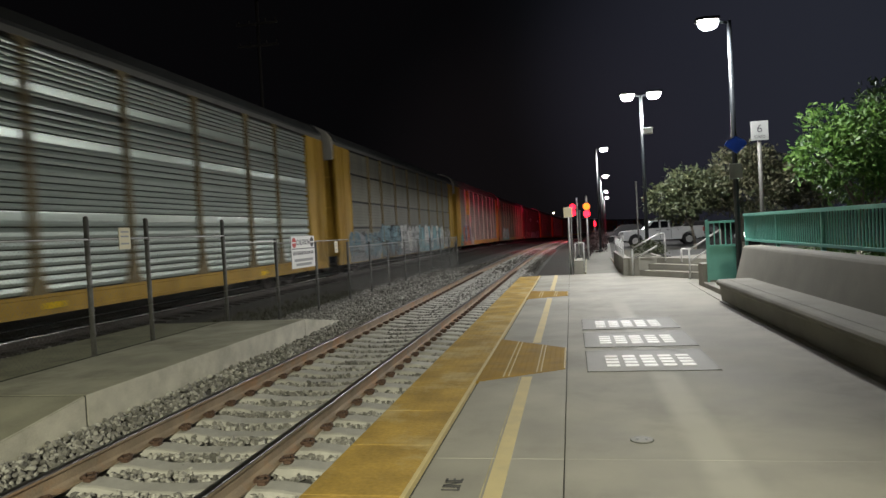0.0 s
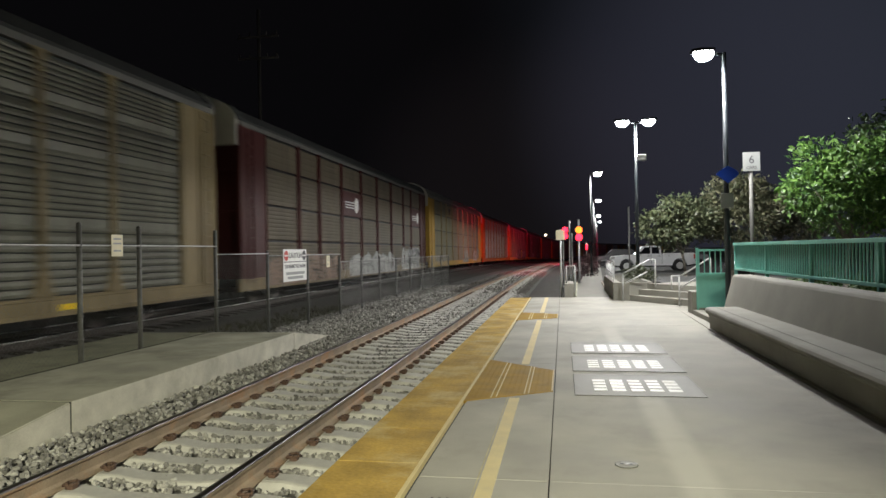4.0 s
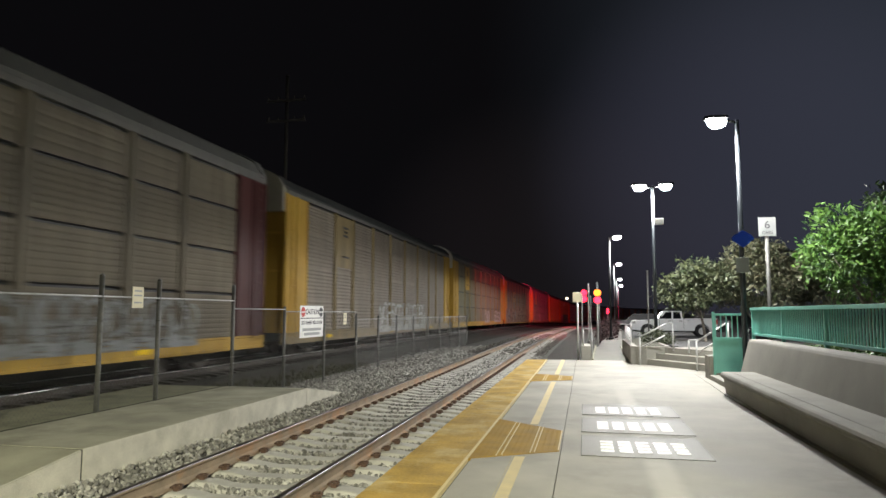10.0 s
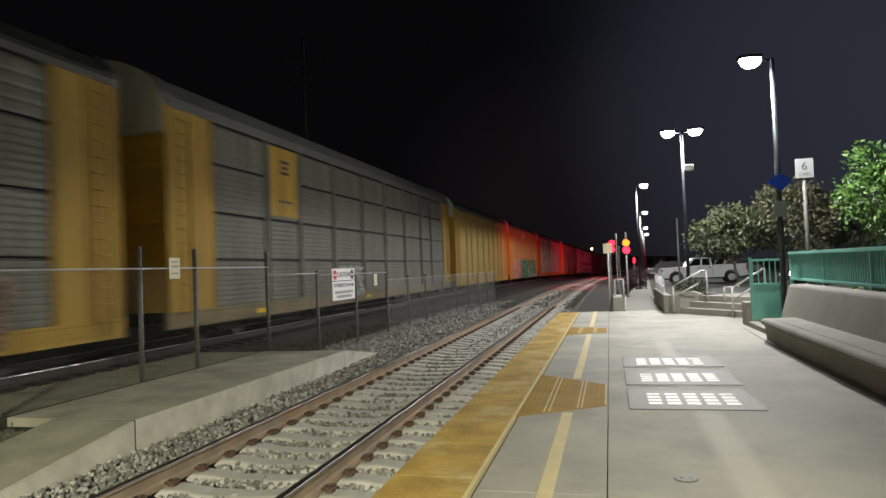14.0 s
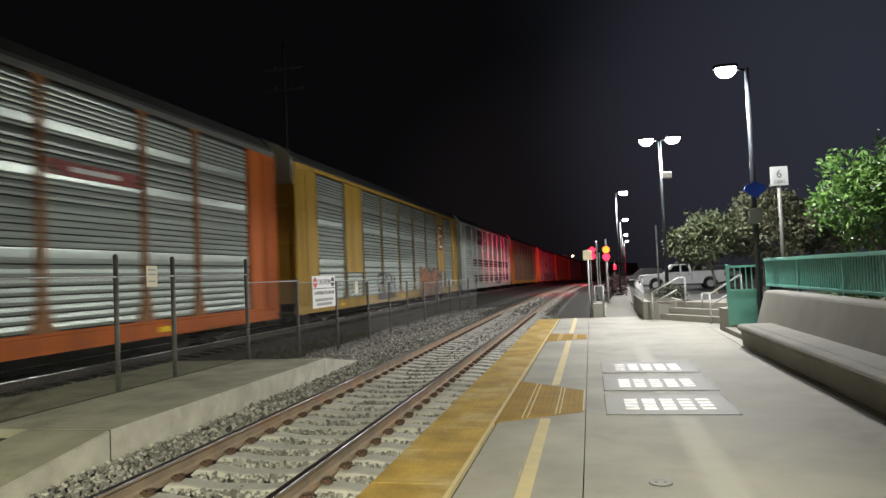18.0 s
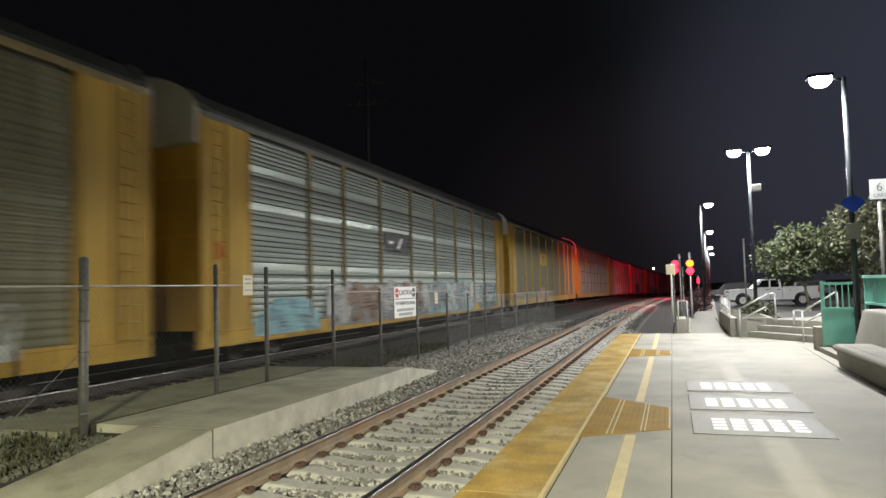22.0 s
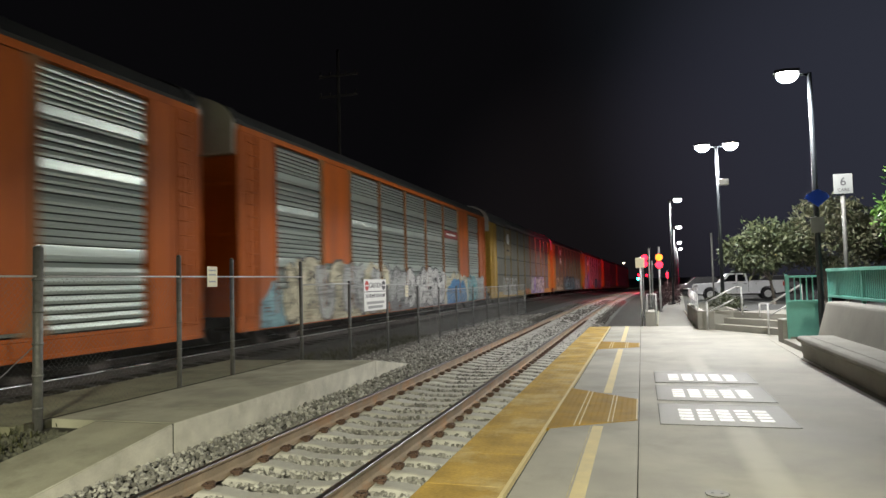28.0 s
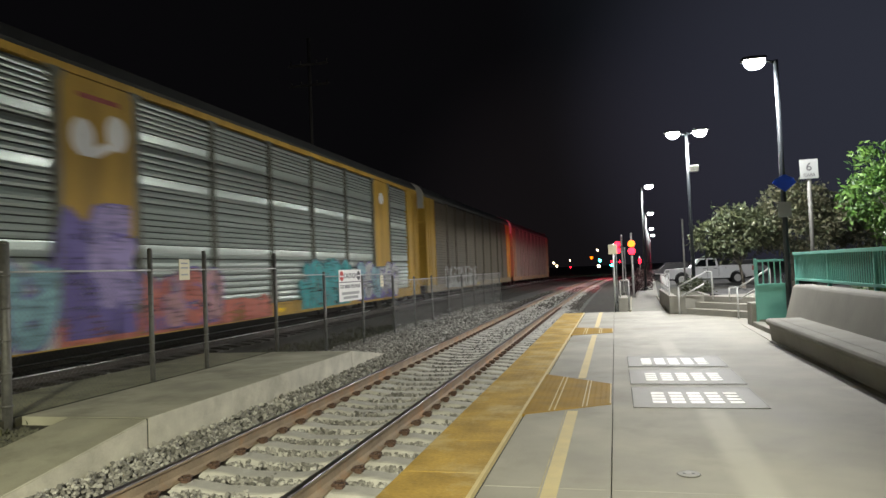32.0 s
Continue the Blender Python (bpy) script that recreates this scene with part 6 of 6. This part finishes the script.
tree("magnolia_tree", (8.4, 28.5, 0.0), (1.7, 0.09), [(0, 0, 2.7, 1.0, 0.9, 0.9), (0.8, 0, 2.3, 0.9, 0.9, 0.8)], 3200, 0.095, LEAF_PALE, "magnolia tree beyond the railing", 7)
tree("planter_shrub", (2.3, 22.6, 0.42), None, [(0, 0, 0.22, 0.42, 0.4, 0.26), (0.35, 0.3, 0.18, 0.3, 0.3, 0.22)], 900, 0.05, LEAF_DARK, "low dark shrub in the concrete planter", 8)
tree("red_shrub", (1.25, 40.0, -0.5), None, [(0, 0, 0.6, 0.5, 1.2, 0.7), (0.2, 4, 0.8, 0.6, 1.6, 0.8), (0.6, 9, 0.8, 0.6, 2.0, 0.8)], 2600, 0.08, LEAF_RED, "dark reddish shrubs beside the path", 9)
tree("low_hedge", (4.6, 8.6, 0.55), None, [(0, 4.5, 0.2, 0.45, 2.3, 0.24), (0, 1.0, 0.2, 0.45, 2.4, 0.26), (0.1, -2.5, 0.2, 0.45, 2.2, 0.24)], 3600, 0.05, LEAF_BRIGHT, "low green hedge behind the railing", 10)
part("hedge_bed", boxes((3.62, 30.0, -12, 13.55, -0.3, 0.55)), GROUND)["kind"] = "structure"


# ---- far things ----
def car_park():
    c = empty("car_park", Matrix(), "dark asphalt car park beyond the steps", "car park", kind="structure")
    bm = bmesh.new()
    prism(bm, [(2.4, 25.6), (60, 25.6), (60, 110), (5.5, 110)], "z", -0.9, -0.26)
    part("asphalt", bm, ASPHALT, c)
    bm = bmesh.new()
    prism(bm, [(2.95, 20.6), (9, 17.3), (12, 25.5), (2.4, 25.5)], "z", -0.4, 0.44)
    part("landing", bm, ASPHALT, c)


car_park()


def dark_car(x, y, label, colour, lit=False):
    v = empty("parked_car", Matrix.Translation((x, y, -0.27)), label, "car", "cars in the car park")
    pm = node_mat("car_paint", colour, 0.25, vary=0.05, bump=0.0)
    bm = bmesh.new()
    prism(bm, [(-2.2, 0.35), (-2.25, 0.8), (-1.5, 0.98), (-0.9, 1.02), (2.1, 1.05), (2.25, 0.75), (2.2, 0.35)], "y", -0.9, 0.9)
    part("body", bm, pm, v)
    bm = bmesh.new()
    prism(bm, [(-1.1, 1.0), (-0.4, 1.58), (1.5, 1.6), (2.0, 1.04)], "y", -0.78, 0.78)
    part("cabin", bm, BLACK, v)
    part("roof", boxes((-0.4, 1.5, -0.76, 0.76, 1.59, 1.64), bevel=0.02), pm, v)
    for wx in (-1.4, 1.4):
        for s in (-1, 1):
            part("wheel", tubes(((wx, s * 0.7, 0.33), (wx, s * 0.9, 0.33), 0.33), seg=16), RUBBER, v)
    part("tail_light", boxes((-2.26, -2.2, -0.85, -0.5, 0.7, 0.85)), GALV_LIGHT, v)
    if lit:
        part("headlight", tubes(((-1.9, -0.93, 0.82), (-1.9, -0.88, 0.82), 0.13), seg=14), HEAD_GLOW, v, "glowing white headlight")


HEAD_GLOW = glow_mat("headlight_glow", (1.0, 0.99, 0.95), 9)
dark_car(10.95, 40.0, "dark car with a lit headlight parked behind the gate", (0.04, 0.04, 0.045), True)
dark_car(5.2, 70.0, "dark car parked beyond the pickup", (0.05, 0.05, 0.055))
dark_car(10.8, 66.0, "grey car parked beyond the trees", (0.15, 0.15, 0.16))


TIMBER = node_mat("creosoted_timber", (0.045, 0.04, 0.035), 0.9, vary=0.3, scale=6)


def utility_pole(x, y, top, arms, label):
    u = empty("utility_pole", Matrix.Translation((x, y, -0.8)), label, "utility pole")
    part("pole", tubes(((0, 0, 0), (0, 0, top), 0.10)), TIMBER, u)
    for z in arms:
        a = part("crossarm", boxes((-1.2, 1.2, -0.15, -0.05, z, z + 0.12), bevel=0.005), TIMBER, u)
        for q in (-1.1, -0.5, 0.5, 1.1):
            part("insulator", tubes(((q, -0.1, z + 0.12), (q, -0.1, z + 0.32), 0.05), seg=8), TIMBER, a)


utility_pole(-16.6, 36.0, 16.0, (13.2, 14.4), "tall wooden utility pole with crossarms beyond the train")


def thin_posts():
    for x, y, h, m in ((2.77, 30.0, 3.5, GALV), (0.02, 33.5, 2.6, GALV_LIGHT), (0.42, 33.0, 2.5, GALV_LIGHT), (1.05, 44.0, 3.0, GALV)):
        p = empty("thin_post", Matrix.Translation((x, y, -0.3)), "plain thin galvanised post", "post", "thin posts at the crossing")
        part("post", tubes(((0, 0, 0), (0, 0, h), 0.035)), m, p)
        part("cap", tubes(((0, 0, h), (0, 0, h + 0.03), 0.042)), m, p)


thin_posts()


def far_signal(x, y, z, glow, size, label):
    s = empty("far_traffic_light", Matrix.Translation((x, y, -3.0)), label, "traffic light", "far lights down the road")
    part("pole", tubes(((0, 0.2, 0), (0, 0.2, z + 3.2), 0.08), seg=8), BLACK, s)
    head = part("housing", boxes((-0.3, 0.3, -0.05, 0.2, z + 2.6, z + 3.4), bevel=0.03), BLACK, s)
    part("lens", tubes(((0, -0.2, z + 3), (0, -0.06, z + 3), size), seg=14), glow, head, "glowing lens")


LIGHTS = [(-5.16, 3.1, AMBER_GLOW, 0.42), (-3.3, 2.4, GREEN_GLOW, 0.42), (-0.8, 1.2, GREEN_GLOW, 0.38), (-0.67, 2.05, RED_GLOW, 0.32), (1.07, 1.97, RED_GLOW, 0.32), (-3.6, 1.15, WARM_GLOW, 0.4), (-3.8, 4.8, WARM_GLOW, 0.28), (-13.8, 2.3, WARM_GLOW, 0.25), (-10.0, 1.15, RED_GLOW, 0.25), (-10.04, 2.7, WARM_GLOW, 0.2), (-13.1, 1.5, WARM_GLOW, 0.3)]
for x, z, m, r in LIGHTS:
    far_signal(x * 1.875, 300.0, (z - 1.5) * 1.875 + 1.5, m, r * 1.5, "small far light glowing down the road")


# ---- ties, clips and stones ----
TIE_STEP, TIE_0 = 0.476, 5.45 - 0.476 * 30


def tie_mesh():
    bm = bmesh.new()
    xs = [(-1.28, -0.03), (-1.0, 0.0), (-0.5, 0.0), (-0.25, -0.035), (0.25, -0.035), (0.5, 0.0), (1.0, 0.0), (1.28, -0.03)]
    rings = []
    for x, z in xs:
        rings.append([bm.verts.new(v) for v in ((x, -0.145, -0.2), (x, -0.115, z - 0.01), (x, -0.09, z), (x, 0.09, z), (x, 0.115, z - 0.01), (x, 0.145, -0.2))])
    for a, b in zip(rings, rings[1:]):
        for k in range(5):
            bm.faces.new((a[k], b[k], b[k + 1], a[k + 1]))
    bm.faces.new(rings[0])
    bm.faces.new(rings[-1][::-1])
    bmesh.ops.recalc_face_normals(bm, faces=bm.faces[:])
    return bm


def clip_mesh():
    """A cast shoulder with a bent spring clip that bears on the rail's foot."""
    bm = bmesh.new()
    box(bm, -0.022, 0.045, -0.042, 0.042, 0.0, 0.03, 0.01)
    bend = [(-0.05, -0.03, 0.03), (-0.045, 0.035, 0.042), (0.01, 0.05, 0.05), (0.05, 0.03, 0.046), (0.055, -0.02, 0.04), (0.02, -0.045, 0.044), (-0.04, -0.04, 0.034)]
    for a, b in zip(bend, bend[1:]):
        tube(bm, a, b, 0.012, 6)
    return bm


def ties():
    tie = mesh_of("tie", tie_mesh(), TIE)
    clip = mesh_of("rail_clip", clip_mesh(), CLIP)
    far_v, far_f = [], []
    y = TIE_0
    top = RAIL - 0.176
    rng = random.Random(5)
    while y < 150:
        at = pose(TRACK_1 + drift(y), y + rng.uniform(-0.015, 0.015), top - drop(y), 0, 0, -slant(y) + rng.uniform(-0.5, 0.5))
        if y < 48:
            part("tie", tie, None, TRACK_NEAR, at=at)
            if y < 30:
                for s in (-1, 1):
                    for q in (-1, 1):
                        part("rail_clip", clip, None, TRACK_NEAR, at=at @ Matrix.Translation((s * 0.7525 + q * 0.115, 0, 0)) @ Matrix.Rotation(0 if q > 0 else math.pi, 4, "Z"))
        else:
            i = len(far_v)
            far_v += [tuple(at @ v.co) for v in tie.vertices]
            far_f += [tuple(i + w for w in p.vertices) for p in tie.polygons]
        y += TIE_STEP
    near_v, near_f, far_v, far_f = far_v, far_f, [], []
    y = 4.0
    while y < 90:
        at = pose(TRACK_2 + drift(y), y, RAIL_FAR - 0.176 - drop(y), 0, 0, -slant(y))
        i = len(far_v)
        far_v += [tuple(at @ v.co) for v in tie.vertices]
        far_f += [tuple(i + w for w in p.vertices) for p in tie.polygons]
        y += 0.55
    # far-track ties take the dark timber colour in place of shade beneath the train
    for name, v, f, m, owner in (("far_ties", near_v, near_f, TIE, TRACK_NEAR), ("timber_ties", far_v, far_f, TIMBER, TRACK_OTHER)):
        me = bpy.data.meshes.new(name)
        me.from_pydata(v, [], f)
        me.materials.append(m)
        tagged(part(name, me, None, owner), kind="stuff")


ties()

STONE = bpy.data.materials.new("ballast_stone")
STONE.use_nodes = True
_n, _l = STONE.node_tree.nodes, STONE.node_tree.links
_g, _r, _t, _x = _n.new("ShaderNodeNewGeometry"), _n.new("ShaderNodeValToRGB"), _n.new("ShaderNodeTexNoise"), _n.new("ShaderNodeMix")
_r.color_ramp.elements[0].color, _r.color_ramp.elements[1].color = (0.14, 0.136, 0.12, 1), (0.64, 0.63, 0.57, 1)
_e = _r.color_ramp.elements.new(0.6)
_e.color = (0.35, 0.34, 0.31, 1)
_t.inputs["Scale"].default_value = 60
_x.data_type, _x.blend_type = "RGBA", "MULTIPLY"
_x.inputs[0].default_value = 0.5
_l.new(_g.outputs["Random Per Island"], _r.inputs[0])
_l.new(_r.outputs[0], _x.inputs[6])
_l.new(_t.outputs[0], _x.inputs[7])
_l.new(_x.outputs[2], _n["Principled BSDF"].inputs["Base Color"])
_n["Principled BSDF"].inputs["Roughness"].default_value = 0.85


# dark colour stands in for the weak lamplight on the far ballast
DIM_STONE = node_mat("dim_ballast_stone", (0.12, 0.112, 0.098), 0.9, vary=0.6, scale=9, fine=60, bump=0.4)
DIRT_STONE = node_mat("dirty_gravel_stone", (0.085, 0.085, 0.06), 0.9, vary=0.6, scale=9, fine=60, bump=0.4)


def stones(name, label, seed, areas, material=None, bank=None):
    """Loose angular stones; areas: x0, x1, y0, y1, how many, size."""
    rng = np.random.default_rng(seed)
    g = (1 + 5 ** 0.5) / 2
    ico = np.array([(-1, g, 0), (1, g, 0), (-1, -g, 0), (1, -g, 0), (0, -1, g), (0, 1, g), (0, -1, -g), (0, 1, -g), (g, 0, -1), (g, 0, 1), (-g, 0, -1), (-g, 0, 1)]) / 1.9
    tri = np.array([(0, 11, 5), (0, 5, 1), (0, 1, 7), (0, 7, 10), (0, 10, 11), (1, 5, 9), (5, 11, 4), (11, 10, 2), (10, 7, 6), (7, 1, 8), (3, 9, 4), (3, 4, 2), (3, 2, 6), (3, 6, 8), (3, 8, 9), (4, 9, 5), (2, 4, 11), (6, 2, 10), (8, 6, 7), (9, 8, 1)])
    V, F = [], []
    at = 0
    for x0, x1, y0, y1, n, size in areas:
        x, y = rng.uniform(x0, x1, n), rng.uniform(y0, y1, n)
        off = (y - TIE_0 + TIE_STEP / 2) % TIE_STEP - TIE_STEP / 2
        on_tie = (np.abs(off) < 0.122) & (np.abs(x - TRACK_1) < 1.25)
        on_rail = np.abs(np.abs(x - TRACK_1) - 0.7525) < 0.09
        keep = ~(on_rail | (on_tie & (rng.uniform(size=n) > 0.03)))
        x, y = x[keep], y[keep]
        for px, py in zip(x, y):
            s = size * rng.uniform(0.55, 1.25)
            p = ico * (1 + rng.uniform(-0.28, 0.28, (12, 1))) * np.array([1.25, 0.95, 0.7]) * s
            q = rng.normal(size=4)
            q /= np.linalg.norm(q)
            w, a, b, c = q
            R = np.array([[1 - 2 * (b * b + c * c), 2 * (a * b - c * w), 2 * (a * c + b * w)], [2 * (a * b + c * w), 1 - 2 * (a * a + c * c), 2 * (b * c - a * w)], [2 * (a * c - b * w), 2 * (b * c + a * w), 1 - 2 * (a * a + b * b)]])
            z = ground_level(px, py) + 0.012 + s * 0.35 + (0.02 if rng.uniform() > 0.6 else 0)
            if bank:
                z = float(np.interp(py, [1.5, 4.5, 6.16], [-0.5, -0.22, -bank])) + s * 0.3
            V.append(p @ R.T + (px + drift(py), py, z))
            F.append(tri + at)
            at += 12
    me = bpy.data.meshes.new(name)
    me.from_pydata(np.concatenate(V).tolist(), [], np.concatenate(F).tolist())
    me.materials.append(material or STONE)
    tagged(part(name, me, None), label, "ballast", kind="stuff")


stones("ballast", "loose grey crushed stone ballast between the ties", 11, [(-5.02, -1.67, -9.0, 2.6, 7000, 0.034), (-5.02, -1.67, 2.6, 8, 11500, 0.025), (-5.02, -1.67, 8, 16, 11500, 0.028), (-5.02, -1.67, 16, 30, 7000, 0.038)])
stones("fouled_ballast", "ballast beyond the platform end, coloured dark for weak lamplight", 14, [(-5.02, -1.67, 30, 62, 4200, 0.055)], DIM_STONE)
stones("shoulder_ballast", "loose grey crushed stone shoulder beside the slab", 12, [(-7.3, -5.0, 12.5, 22, 8500, 0.033), (-7.4, -5.0, 22, 36, 3600, 0.05), (-9.9, -8.3, 6.4, 12.5, 1800, 0.04)])
stones("dirty_gravel", "dark dirty gravel beside the ramp", 13, [(-8.9, -6.12, 2.2, 6.12, 4200, 0.034)], DIRT_STONE, 0.10)


WEED = leaf_mat("dry_weed_blade", (0.03, 0.036, 0.014), (0.09, 0.09, 0.04), 0.7)


def weeds(areas):
    """Tufts of dry blades; areas: x0, x1, y0, y1, how many, height."""
    rng = np.random.default_rng(21)
    verts, faces = [], []
    for x0, x1, y0, y1, n, tall in areas:
        for _ in range(n):
            x, y = rng.uniform(x0, x1), rng.uniform(y0, y1)
            z = float(np.interp(y, [1.5, 4.5, 6.16], [-0.5, -0.22, -0.10])) if y < 7 else ground_level(x, y)
            for _ in range(int(rng.integers(6, 14))):
                a, lean, h = rng.uniform(0, math.tau), rng.uniform(0.2, 0.9), tall * rng.uniform(0.4, 1.2)
                c, d, w = math.cos(a), math.sin(a), 0.007
                bx, by = x + rng.normal() * 0.03, y + rng.normal() * 0.03
                i = len(verts)
                verts += [(bx - d * w, by + c * w, z), (bx + d * w, by - c * w, z), (bx + c * lean * h * 0.45 - d * w, by + d * lean * h * 0.45 + c * w, z + h * 0.65), (bx + c * lean * h * 0.45 + d * w, by + d * lean * h * 0.45 - c * w, z + h * 0.65), (bx + c * lean * h, by + d * lean * h, z + h * 0.9)]
                faces += [(i, i + 1, i + 3, i + 2), (i + 2, i + 3, i + 4)]
    me = bpy.data.meshes.new("weeds")
    me.from_pydata(verts, [], faces)
    me.materials.append(WEED)
    tagged(part("weeds", me, None), "low dry weeds on the dirt beyond the track", "weeds", kind="stuff")


weeds([(-8.8, -6.2, 2.4, 6.0, 420, 0.12), (-9.0, -7.1, 12.6, 24.0, 500, 0.13), (-6.8, -6.6, 6.4, 12.3, 60, 0.06)])


motions()
